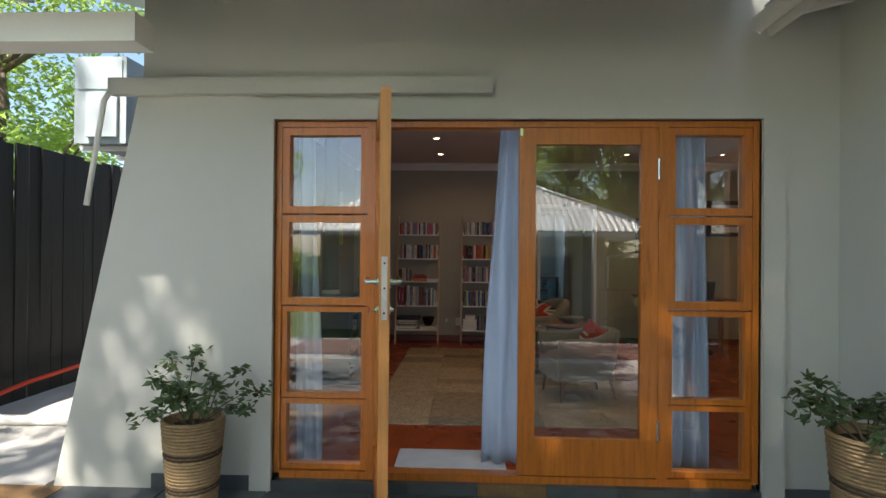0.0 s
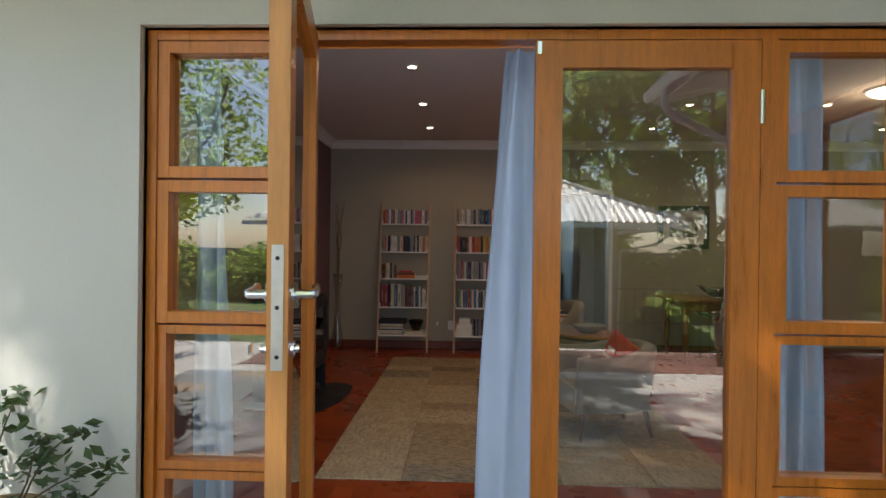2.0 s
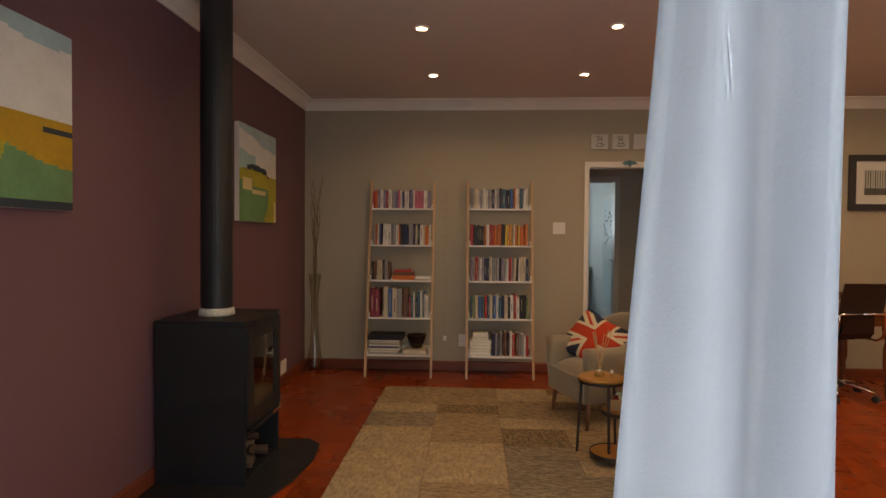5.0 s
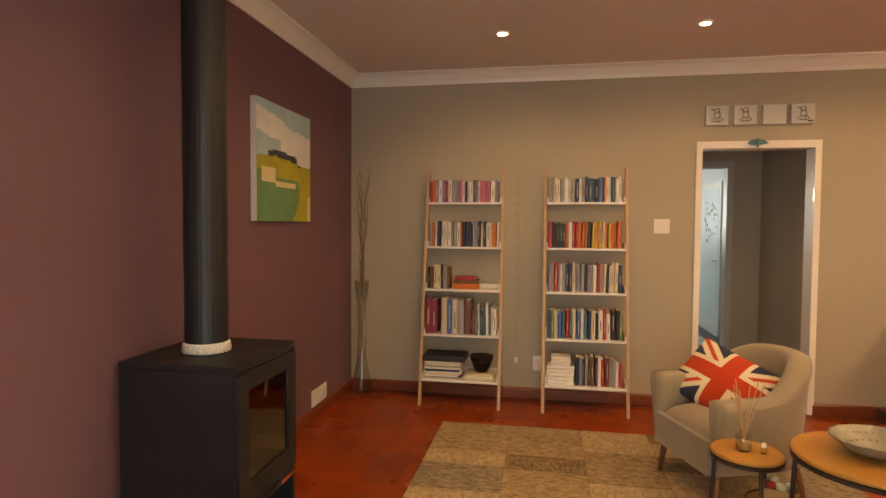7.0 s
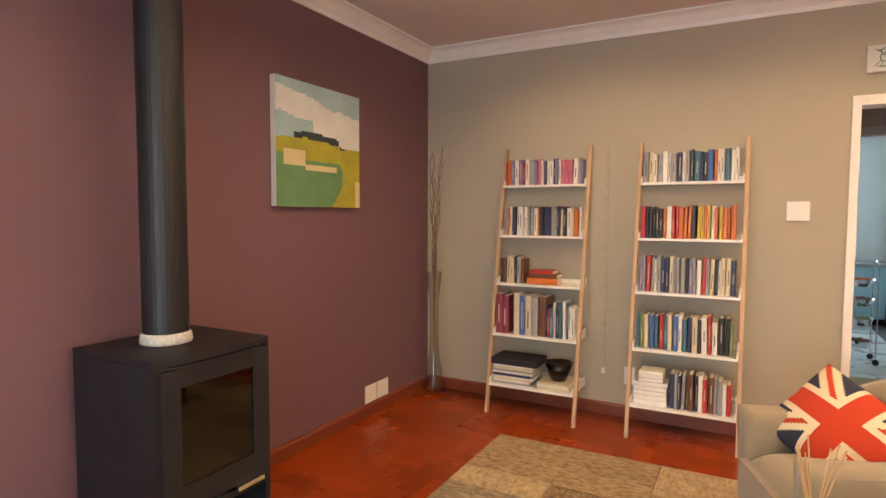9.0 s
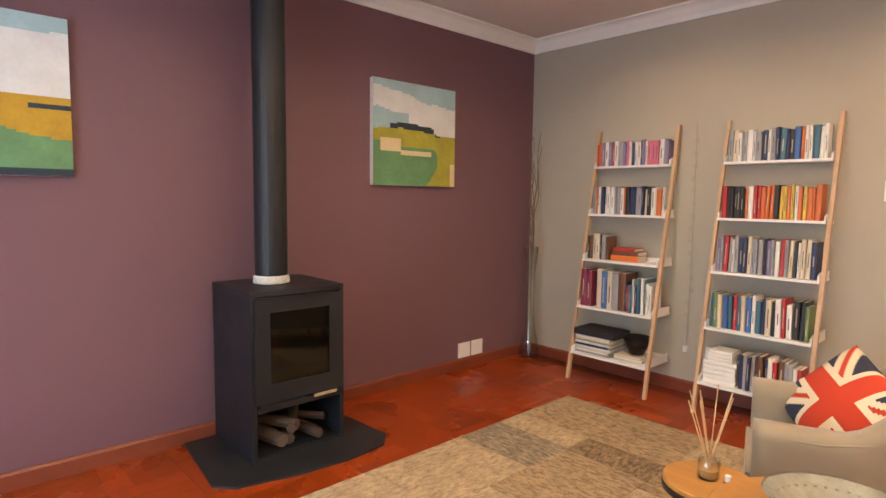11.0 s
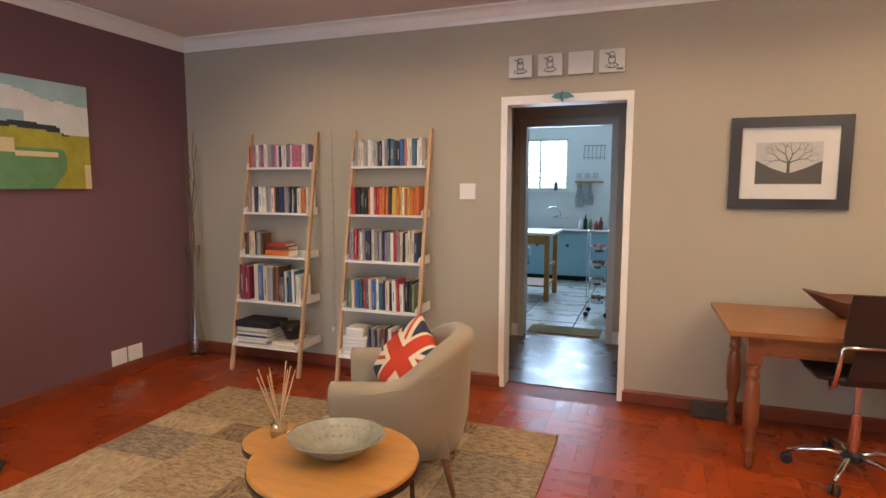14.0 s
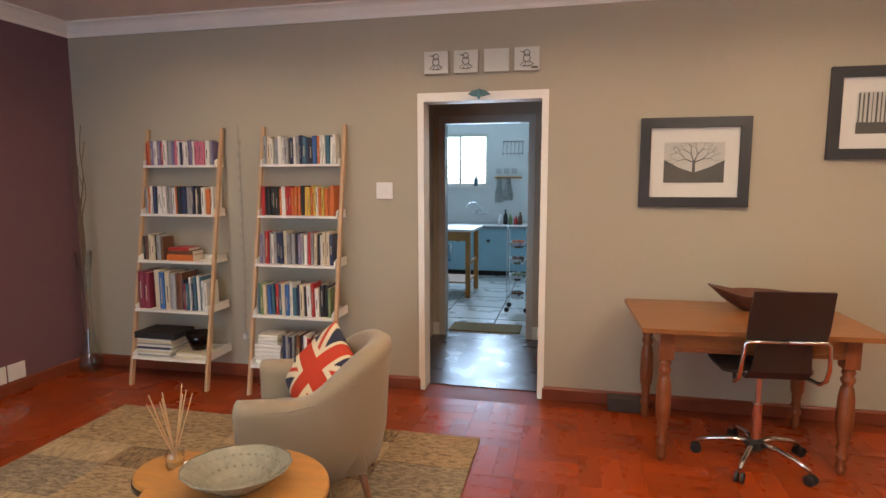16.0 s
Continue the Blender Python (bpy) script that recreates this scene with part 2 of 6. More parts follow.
# cornice and skirting
COVE = [(0, 0), (0, -0.10), (0.012, -0.10), (0.018, -0.075), (0.035, -0.055), (0.055, -0.03), (0.075, -0.018), (0.10, -0.012), (0.10, 0)]
for nm, a0, a1, ax, ox, sx in (("cornice_west", FY, BY - 0.001, "y", WX, 1), ("cornice_east", FY, BY - 0.1, "y", EX, -1)):
    structure(nm, prism([(ox + sx * u, CEIL + w) for u, w in COVE], a0, a1, ax), WHITE, "white moulded plaster cornice", "cornice")
structure("cornice_north", prism([(BY - u, CEIL + w) for u, w in COVE], WX, EX, "x"), WHITE, "white moulded plaster cornice", "cornice")
structure("cornice_south", prism([(FY + u, CEIL + w) for u, w in COVE], WX + 0.1, EX - 0.1, "x"), WHITE, "white moulded plaster cornice", "cornice")
SK = [(0, 0), (0.018, 0), (0.018, 0.075), (0.010, 0.088), (0, 0.09)]
for nm, x0, x1 in (("baseboard_north", WX + 0.02, DX0 - 0.002), ("baseboard_north_east", DX1 + 0.002, EX)):
    structure(nm, prism([(BY - u, w) for u, w in SK], x0, x1, "x"), SKIRT, "red-brown polished timber skirting", "skirting")
structure("baseboard_west", prism([(WX + u, w) for u, w in SK], FY, BY, "y"), SKIRT, "red-brown polished timber skirting", "skirting")

# ---- glazed doors ----
SATIN = mat("satin_steel", (0.62, 0.60, 0.57), 0.45, metal=0.7, vary=0.15)
ZB, ZT = 0.057, 2.128
F0, F1 = 3.93, 4.02


def frame_bars(parent, x0, x1, z0, z1, w, y0, y1, material, pane=True, wb=None):
    """A rectangular timber frame of four members with its pane."""
    wb = wb or w
    part("stile", box(x0, x0 + w, y0, y1, z0, z1), material, parent, bevel=0.004)
    part("stile", box(x1 - w, x1, y0, y1, z0, z1), material, parent, bevel=0.004)
    part("rail", box(x0 + w, x1 - w, y0 + 0.002, y1 - 0.002, z1 - w, z1), material, parent, bevel=0.004)
    part("rail", box(x0 + w, x1 - w, y0 + 0.002, y1 - 0.002, z0, z0 + wb), material, parent, bevel=0.004)
    if pane:
        p = part("pane", box(x0 + w - 0.006, x1 - w + 0.006, (y0 + y1) / 2 - 0.002, (y0 + y1) / 2 + 0.002, z0 + wb - 0.006, z1 - w + 0.006), GLASS, parent)
        p.visible_shadow = False


fr = thing("door_frame", "varnished orange pine frame of the glazed doors", "door frame", kind="structure")
bm = box(OX0, OX0 + 0.035, F0 - 0.008, F1, ZB, ZT)
part("jamb", bm, PINE, fr, bevel=0.004)
part("jamb", box(OX1 - 0.035, OX1, F0 - 0.008, F1, ZB, ZT), PINE, fr, bevel=0.004)
part("head", box(OX0 + 0.035, OX1 - 0.035, F0 - 0.006, F1, ZT - 0.035, ZT), PINE, fr, bevel=0.004)
part("mullion", box(-0.04, 0.025, F0 - 0.006, F1, ZB, ZT - 0.035), PINE, fr, bevel=0.004)
part("mullion", box(1.645, 1.70, F0 - 0.006, F1, ZB, ZT - 0.035), PINE, fr, bevel=0.004)
part("sill", box(OX0 + 0.035, OX1 - 0.035, F0 - 0.004, F1, ZB - 0.03, ZB + 0.012), PINE, fr, bevel=0.004)
for nm, x0, x1 in (("window_1", OX0 + 0.036, -0.041), ("window_2", 1.701, OX1 - 0.036)):
    w = thing(nm, "pine side window of four panes beside the doors", "window", kind="structure")
    for i, (z0, z1, fw) in enumerate(((0.075, 0.49, 0.032), (0.495, 1.035, 0.032), (1.045, 1.575, 0.042), (1.585, 2.09, 0.042))):
        s = new("sash")
        s.parent = w
        frame_bars(s, x0, x1, z0, z1, fw, F0 + (0.0 if i > 1 else 0.012), F1 - 0.01, PINE)

d = thing("door_1", "closed pine door leaf with one tall pane", "door", kind="structure")
frame_bars(d, 0.845, 1.643, 0.075, 2.09, 0.097, F0 - 0.004, F0 + 0.042, PINE, wb=0.215)
for z in (0.35, 1.85):
    part("hinge", lathe([(0.008, z - 0.06), (0.008, z + 0.06)], 10, None, 1.645, F0 - 0.012), CHROME, d)
part("bolt", box(0.85, 0.865, F0 - 0.008, F0 - 0.002, 2.04, 2.085), CHROME, d)

d = thing("door_2", "open pine door leaf with chrome lever handles", "door", pose(0.03, F0 - 0.012, 0, 0, 0, -79.5), kind="structure")
LW = 0.83
frame_bars(d, 0.0, LW, 0.045, 2.09, 0.097, -0.024, 0.024, PINE, wb=0.215)
part("leading_edge", box(LW, LW + 0.003, -0.023, 0.023, 0.046, 2.089), PINE_EDGE, d, "paler worn timber edge")
part("lock_plate", box(LW + 0.003, LW + 0.007, -0.013, 0.013, 1.06, 1.34), SATIN, d, "scuffed steel lock plate", bevel=0.001)
for z in (1.09, 1.20, 1.31):
    part("screw", lathe([(0.005, 0), (0.004, 0.0015)], 10), DARK, d, at=pose(LW + 0.007, 0, z, 0, 90, 0))
for s in (-1, 1):
    h = part("door_handle", lathe([(0.026, 0), (0.026, 0.008), (0.012, 0.012), (0.011, 0.05)], 20), CHROME, d, smooth=False, at=pose(LW - 0.05, s * 0.024, 1.225, -90 * s, 0, 0))
    part("lever", tube([(LW - 0.05, s * 0.07, 1.225), (LW - 0.075, s * 0.076, 1.226), (LW - 0.12, s * 0.076, 1.228), (LW - 0.165, s * 0.072, 1.235)], 0.0105, 10), CHROME, d, smooth=True)
    part("keyhole_rose", lathe([(0.022, 0), (0.022, 0.008), (0.010, 0.012), (0.010, 0.02)], 18), CHROME, d, at=pose(LW - 0.05, s * 0.024, 1.10, -90 * s, 0, 0))
part("key", box(LW - 0.07, LW - 0.03, -0.068, -0.064, 1.09, 1.112), CHROME, d)


SLATE_EDGE = mat("slate_step_edge", (0.07, 0.08, 0.085), 0.5, vary=0.4, scale=6, grain=40, bump=0.5, objvary=0.8, dist=0.004)
step = structure("slate_step", box(OX0, OX1, WALL_F0 - 0.012, WALL_F0 + 0.17, -0.045, 0.02), SLATE_EDGE, "slate clad step under the glazed doors", "step")
for i in range(7):
    x0 = OX0 + (OX1 - OX0) * i / 7
    part("slate_tile", box(x0 + 0.003, x0 + (OX1 - OX0) / 7 - 0.003, WALL_F0 - 0.02, WALL_F0 + 0.16, -0.035, 0.027), SLATE_RUST if i == 3 else SLATE_EDGE, step, bevel=0.003)
for nm, x0, x1 in (("slate_skirting", -1.3, -0.712), ("slate_skirting_east", 2.332, 2.638)):
    structure(nm, box(x0, x1, WALL_F0 - 0.014, WALL_F0 - 0.001, -0.04, 0.045), SLATE_EDGE, "dark slate skirting at the wall foot", "skirting")

# ---- curtains ----
def curtain(xa, xb, y, zt, zb, xa2, xb2, folds, depth, ph=0.0):
    """A hung cloth with folds; its top spans xa..xb, its hem xa2..xb2."""
    bm, nx, nz = bmesh.new(), folds * 10, 26
    g = []
    for j in range(nz + 1):
        k = j / nz
        e = k ** 0.7
        a, b = xa + (xa2 - xa) * e, xb + (xb2 - xb) * e
        row = []
        for i in range(nx + 1):
            u = i / nx
            w = math.sin(u * folds * 2 * math.pi + ph + 0.5 * math.sin(3 * k + 5 * u))
            row.append(bm.verts.new((a + (b - a) * u + 0.008 * math.sin(7 * k + 9 * u), y + depth * (0.55 + 0.45 * k) * w + 0.012 * math.sin(4 * k + 11 * u), zt + (zb - zt) * k)))
        g.append(row)
    for r0, r1 in zip(g, g[1:]):
        for i in range(nx):
            bm.faces.new((r0[i], r0[i + 1], r1[i + 1], r1[i]))
    bmesh.ops.solidify(bm, geom=bm.faces[:], thickness=0.003)
    return bm


for xa, xb, y, xa2, xb2, folds in ((0.76, 0.90, 4.24, 0.64, 0.92, 2), (-0.545, -0.43, 4.2, -0.53, -0.37, 2), (1.82, 2.0, 4.2, 1.80, 2.06, 3)):
    c = part("curtain", curtain(xa, xb, y, 2.16, 0.03, xa2, xb2, folds, 0.035), CURTAIN, smooth=True)
    tagged(c, "pale grey-blue full length curtain drawn aside", "curtain", "curtains at the glazed doors")
rod = part("curtain_rod", tube([(-0.75, 4.2, 2.19), (2.4, 4.2, 2.19)], 0.012, 12), CHROME)
tagged(rod, "slim steel curtain rod above the glazed doors", "curtain rod")
m_mat = mat("grey_door_mat_cloth", (0.42, 0.40, 0.38), 0.95, vary=0.15, scale=8, grain=200, bump=0.6)
b = part("door_mat", box(0.1, 0.80, 4.09, 4.50, 0.0, 0.018), m_mat, bevel=0.006)
tagged(b, "thin grey door mat inside the open door", "door mat")

# ---- ladder shelves and books ----
LADDER_WOOD = mat("pale_ladder_timber", (0.52, 0.34, 0.20), 0.5, vary=0.18, scale=6, grain=50, bump=0.1, stretch=(6, 6, 0.8))
SHELF_WHITE = mat("white_shelf_lacquer", (0.78, 0.76, 0.73), 0.4, vary=0.04)
SHELF_Z = (0.215, 0.565, 0.925, 1.27, 1.635)
SHELF_Y = (9.065, 9.125, 9.185, 9.245, 9.305)


def ladder_shelf(m):
    t = thing("ladder_shelf", "leaning ladder bookcase with white trays against the wall", "bookcase", m, "ladder bookcases")
    for x in (0.0, 0.635):
        bm = prism([(9.045, 0), (9.075, 0), (9.418, 1.91), (9.388, 1.91)], x, x + 0.022, "x")
        part("leg", bm, LADDER_WOOD, t, bevel=0.003)
    for z, y in zip(SHELF_Z, SHELF_Y):
        s = part("shelf", box(0.024, 0.633, y, 9.415, z - 0.016, z), SHELF_WHITE, t, bevel=0.003)
        for x in (0.0245, 0.6225):
            part("lip", prism([(y + 0.01, z), (9.41, z), (9.41, z + 0.045), (y + 0.05, z + 0.045), (y + 0.01, z + 0.03)], x, x + 0.01, "x"), SHELF_WHITE, s, bevel=0.002)
        part("back_lip", box(0.035, 0.622, 9.403, 9.413, z, z + 0.03), SHELF_WHITE, s)
    return t


first = ladder_shelf(pose(-0.52, 0, 0))
copy_thing(first, pose(0.455, 0, 0))

PAGES = mat("book_pages", (0.72, 0.66, 0.55), 0.9, vary=0.1, grain=300)
COVERS = {}


def cover(rgb):
    if rgb not in COVERS:
        COVERS[rgb] = mat("book_cover", rgb, 0.45, vary=0.12, scale=8, grain=40, bump=0.03)
    return COVERS[rgb]


WH, CR, BK, RD, OR, BL, NV, PK, TL, YE, BR, GY, GN, MR, PU = ((0.72, 0.70, 0.66), (0.62, 0.53, 0.38), (0.02, 0.02, 0.022), (0.42, 0.03, 0.03), (0.55, 0.14, 0.03), (0.05, 0.13, 0.36), (0.025, 0.035, 0.09), (0.55, 0.14, 0.22), (0.05, 0.13, 0.19), (0.6, 0.42, 0.07), (0.14, 0.06, 0.03), (0.30, 0.30, 0.31), (0.15, 0.22, 0.09), (0.22, 0.03, 0.06), (0.20, 0.17, 0.30))
LETTER = {True: mat("dark_spine_print", (0.12, 0.10, 0.10), 0.6), False: mat("light_spine_print", (0.45, 0.40, 0.30), 0.6)}


def book(x, y, z, w, dep, h, rgb, tilt=0.0, flat=False, yaw=0.0, group="books on the ladder shelves"):
    """A book with its cover, pages and a printed spine; spine towards -y."""
    names = {WH: "white", CR: "cream", BK: "black", RD: "red", OR: "orange", BL: "blue", NV: "navy", PK: "pink", TL: "teal", YE: "yellow", BR: "brown", GY: "grey", GN: "green", MR: "maroon", PU: "violet"}
    m = pose(x, y, z, 0, tilt, 0) if not flat else pose(x, y, z, 0, 0, yaw)
    t = thing("book", names[rgb] + (" book lying flat on a ladder shelf" if flat else " book standing upright on a ladder shelf"), "book", m, group)
    bm = box(0, w, 0, dep, 0, h) if not flat else box(0, h, 0, dep, 0, w)
    c = 0.0022
    bm.free()
    if not flat:
        bm = prism([(0, 0.004), (w * 0.25, 0), (w * 0.75, 0), (w, 0.004), (w, dep), (w - c, dep), (w - c, 0.007), (c, 0.007), (c, dep), (0, dep)], 0, h, "z")
        part("cover", bm, cover(rgb), t)
        part("page_block", box(c, w - c, 0.0075, dep - 0.004, 0.003, h - 0.003), PAGES, t)
        light = sum(rgb) > 0.9
        if w > 0.014 and random.random() < 0.65:
            a, b2 = random.uniform(0.15, 0.35), random.uniform(0.55, 0.85)
            part("spine_print", box(w * 0.4, w * 0.6, -0.0006, 0.002, h * a, h * b2), LETTER[light], t)
    else:
        bm = prism([(0.004, 0), (0, w * 0.3), (0, w * 0.7), (0.004, w), (dep, w), (dep, w - c), (0.007, w - c), (0.007, c), (dep, c), (dep, 0)], 0, h, "x")
        part("cover", bm, cover(rgb), t)
        part("page_block", box(0.003, h - 0.003, 0.0075, dep - 0.004, c, w - c), PAGES, t)
    return t


rb = random.Random(4)


def book_row(x, x_end, y, z, hmin, hmax, palette, wmin=0.014, wmax=0.032, dep=0.12):
    while True:
        w = rb.uniform(wmin, wmax)
        if x + w > x_end:
            break
        h = rb.uniform(hmin, hmax)
        tl = rb.choice((0, 0, 0, 0, 1.5, -1.0))
        book(x + (0.002 if tl > 0 else 0), y + rb.uniform(0, 0.02), z + 0.0005 + (abs(w * math.sin(radians(tl))) if tl > 0 else 0), w, dep, h, rb.choice(palette), tl)
        x += w + rb.uniform(0.0005, 0.0025) + (0.004 if tl else 0)


A0, A1, B0, B1 = -0.482, 0.098, 0.493, 1.073
Y = [v + 0.03 for v in SHELF_Y]
book_row(A0, A1, 9.315, SHELF_Z[4], 0.165, 0.185, (PU, RD, PK, WH, WH, NV, GY, PK, OR, PU), dep=0.08)
book_row(A0, A1, Y[3], SHELF_Z[3], 0.185, 0.21, (GY, WH, WH, BK, OR, CR, WH, NV, GY), dep=0.12)
book_row(A0, -0.28, Y[2], SHELF_Z[2], 0.17, 0.20, (BK, GY, BK, CR, BR))
for i, (rgb, w, h) in enumerate(((BR, 0.045, 0.22), (BR, 0.03, 0.21), (RD, 0.022, 0.17))):
    book(-0.275 + 0.01 * i, Y[2] + 0.01, SHELF_Z[2] + (0, 0.0455, 0.076)[i], w, 0.14, h, OR if i == 0 else rgb, flat=True)
book_row(A0, -0.36, Y[1], SHELF_Z[1], 0.27, 0.285, (MR, MR), 0.038, 0.045, 0.18)
book_row(-0.352, -0.12, Y[1], SHELF_Z[1], 0.26, 0.30, (GY, BL, BR, CR, CR), 0.035, 0.05, 0.18)
book_row(-0.118, A1, Y[1], SHELF_Z[1], 0.19, 0.26, (GN, BR, TL, GY, WH, NV, WH, RD, WH), 0.014, 0.026, 0.15)
zz = SHELF_Z[0]
for i in range(9):
    w = rb.uniform(0.010, 0.018)
    book(A0 + rb.uniform(0, 0.012), Y[0] + rb.uniform(0, 0.015), zz + 0.0005, w, 0.21, 0.29 + rb.uniform(-0.015, 0.01), (GY, WH, CR, WH, NV, WH, GY, CR, WH)[i], flat=True)
    zz += w + 0.001
FOLDER = mat("black_folder_cloth", (0.018, 0.016, 0.02), 0.7, vary=0.2)
tagged(part("document_folder", box(A0 - 0.01, A0 + 0.33, Y[0] + 0.005, Y[0] + 0.24, zz, zz + 0.045), FOLDER, bevel=0.012), "soft black folder lying on a stack of magazines", "folder")
zz = SHELF_Z[0]
for i in range(3):
    book(A0 + 0.335, Y[0] + 0.01, zz + 0.0005, 0.014, 0.19, 0.23 - 0.01 * i, (CR, WH, CR)[i], flat=True)
    zz += 0.015
BOWL_GLASS = glass_mat("smoked_glass", (0.35, 0.30, 0.30), gain=1.5)
tagged(part("glass_vase", lathe([(0.05, 0), (0.055, 0.004), (0.075, 0.05), (0.10, 0.13), (0.095, 0.13), (0.07, 0.05), (0.045, 0.01)], 20, None, 0, 0), BOWL_GLASS, smooth=True, at=pose(A0 + 0.455, Y[0] + 0.12, zz)), "smoked glass bowl standing on flat books", "vase")

book_row(B0, B1, 9.315, SHELF_Z[4], 0.18, 0.205, (WH, BL, WH, OR, TL, GY, NV, CR, WH, WH, NV, BK, BR), 0.016, 0.032, 0.08)
book_row(B0, B1, Y[3], SHELF_Z[3], 0.19, 0.215, (OR, RD, OR, RD, WH, BK, OR, WH, RD, YE), 0.014, 0.028, 0.12)
book_row(B0, B1, Y[2], SHELF_Z[2], 0.21, 0.235, (BK, GY, CR, BK, OR, RD, WH, NV, GY, NV, PU, CR), 0.014, 0.027, 0.13)
book_row(B0, B1, Y[1], SHELF_Z[1], 0.20, 0.24, (CR, WH, NV, BL, WH, GY, RD, BL, GN, OR, TL, BK), 0.018, 0.032, 0.14)
zz = SHELF_Z[0]
for i in range(8):
    w = 0.028 if i < 5 else 0.022
    book(B0 + 0.005 + (0.0 if i < 5 else 0.03), Y[0] + rb.uniform(0, 0.012), zz + 0.0005, w, 0.15, (0.20 if i < 5 else 0.15) + rb.uniform(-0.008, 0.008), WH, flat=True)
    zz += w + 0.001
book_row(B0 + 0.22, B1, Y[0], SHELF_Z[0], 0.19, 0.23, (BR, CR, WH, NV, WH, RD, RD, BR, GY), 0.016, 0.03, 0.14)

# ---- stove ----
st = thing("wood_stove", "black steel wood-burning stove with a glass door", "stove", pose(-0.93, 6.865, 0))
SX0, SX1, SY0, SY1 = -0.25, 0.26, -0.27, 0.27
part("side_panel", box(SX0, SX1 - 0.02, SY0, SY0 + 0.025, 0.012, 0.87), BLACK_STEEL, st, bevel=0.004)
part("side_panel", box(SX0, SX1 - 0.02, SY1 - 0.025, SY1, 0.012, 0.87), BLACK_STEEL, st, bevel=0.004)
part("back_panel", box(SX0, SX0 + 0.02, SY0 + 0.026, SY1 - 0.026, 0.012, 0.87), BLACK_STEEL, st)
top = [(SX0, SY0), (SX1 - 0.02, SY0), (SX1 + 0.005, SY0 * 0.6), (SX1 + 0.015, 0), (SX1 + 0.005, SY1 * 0.6), (SX1 - 0.02, SY1), (SX0, SY1)]
part("top_plate", prism(top, 0.872, 0.895, "z"), BLACK_STEEL, st, bevel=0.004)
part("firebox", box(SX0 + 0.021, SX1 - 0.045, SY0 + 0.026, SY1 - 0.026, 0.30, 0.868), BLACK_STEEL, st)
part("shelf_plate", box(SX0 + 0.021, SX1 - 0.01, SY0 + 0.026, SY1 - 0.026, 0.27, 0.297), BLACK_STEEL, st)
part("base_plate", box(SX0 + 0.021, SX1 - 0.03, SY0 + 0.026, SY1 - 0.026, 0.012, 0.03), BLACK_STEEL, st)
dr = new("fire_door")
dr.parent = st
dz0, dz1, gy, gz0, gz1 = 0.315, 0.855, 0.175, 0.41, 0.785
DF = SX1 - 0.042
part("door_stile", box(DF, SX1 - 0.005, SY0 + 0.015, -gy, dz0, dz1), BLACK_STEEL, dr)
part("door_stile", box(DF, SX1 - 0.005, gy, SY1 - 0.015, dz0, dz1), BLACK_STEEL, dr)
part("door_rail", box(DF, SX1 - 0.006, -gy, gy, gz1, dz1), BLACK_STEEL, dr)
part("door_rail", box(DF, SX1 - 0.006, -gy, gy, dz0, gz0), BLACK_STEEL, dr)
SOOT = glass_mat("sooty_stove_glass", (0.30, 0.28, 0.26), gain=1.6)
part("door_glass", box(SX1 - 0.02, SX1 - 0.014, -gy, gy, gz0, gz1), SOOT, dr)
FIREBRICK = mat("pale_firebrick", (0.22, 0.19, 0.16), 0.9, vary=0.35, scale=9, grain=60, bump=0.4)
part("fire_lining", box(DF - 0.003, DF - 0.001, -gy - 0.02, gy + 0.02, gz0 - 0.02, gz1 + 0.02), FIREBRICK, dr)
part("air_slider", box(SX1 - 0.004, SX1 + 0.018, 0.06, 0.20, 0.30, 0.318), CHROME, dr, "bright steel air slider", bevel=0.003)
part("door_handle", box(SX1 - 0.004, SX1 + 0.02, -0.24, 0.02, 0.302, 0.314), BLACK_STEEL, dr, bevel=0.003)
part("top_trim", prism([(SX1 - 0.03, SY0 + 0.02), (SX1 + 0.004, SY0 * 0.6), (SX1 + 0.012, 0), (SX1 + 0.004, SY1 * 0.6), (SX1 - 0.03, SY1 - 0.02)], 0.858, 0.866, "z"), BLACK_STEEL, st)
part("flue_pipe", lathe([(0.088, 0.905), (0.088, CEIL - 0.003)], 32, None, -0.02, -0.03), BLACK_STEEL, st, smooth=False)
WOOL = mat("white_sealing_rope", (0.62, 0.60, 0.56), 0.9, vary=0.3, scale=60, grain=200, bump=0.8, dist=0.004)
part("flue_collar", lathe([(0.089, 0.897), (0.098, 0.90), (0.100, 0.912), (0.096, 0.925), (0.098, 0.932), (0.090, 0.942)], 32, None, -0.02, -0.03), WOOL, st, "white sealing rope ring", smooth=True)
BARK = mat("split_firewood", (0.07, 0.042, 0.028), 0.9, vary=0.4, scale=12, grain=80, bump=0.8, dist=0.006)
PALEWOOD = mat("pale_split_wood", (0.12, 0.085, 0.06), 0.85, vary=0.3, scale=12, grain=80, bump=0.6, dist=0.004)
for i, (y, z, r, a, l) in enumerate(((-0.12, 0.075, 0.04, 12, 0.32), (0.0, 0.07, 0.035, -18, 0.30), (0.1, 0.065, 0.032, 8, 0.34), (-0.06, 0.135, 0.033, 25, 0.30), (0.05, 0.125, 0.03, -30, 0.33), (0.15, 0.115, 0.024, 40, 0.2))):
    bm = lathe([(r * 0.93, -l / 2), (r, -l / 4), (r * 0.96, l / 4), (r * 0.9, l / 2)], 7)
    lg = part("log", bm, BARK if i % 3 else PALEWOOD, at=pose(-0.88, 6.865 + y, z, 0, 90, a))
    tagged(lg, "split firewood log stacked under the stove", "firewood", "logs under the stove")
SLABM = mat("black_hearth_slate", (0.018, 0.018, 0.02), 0.45, vary=0.3, scale=6, bump=0.2)
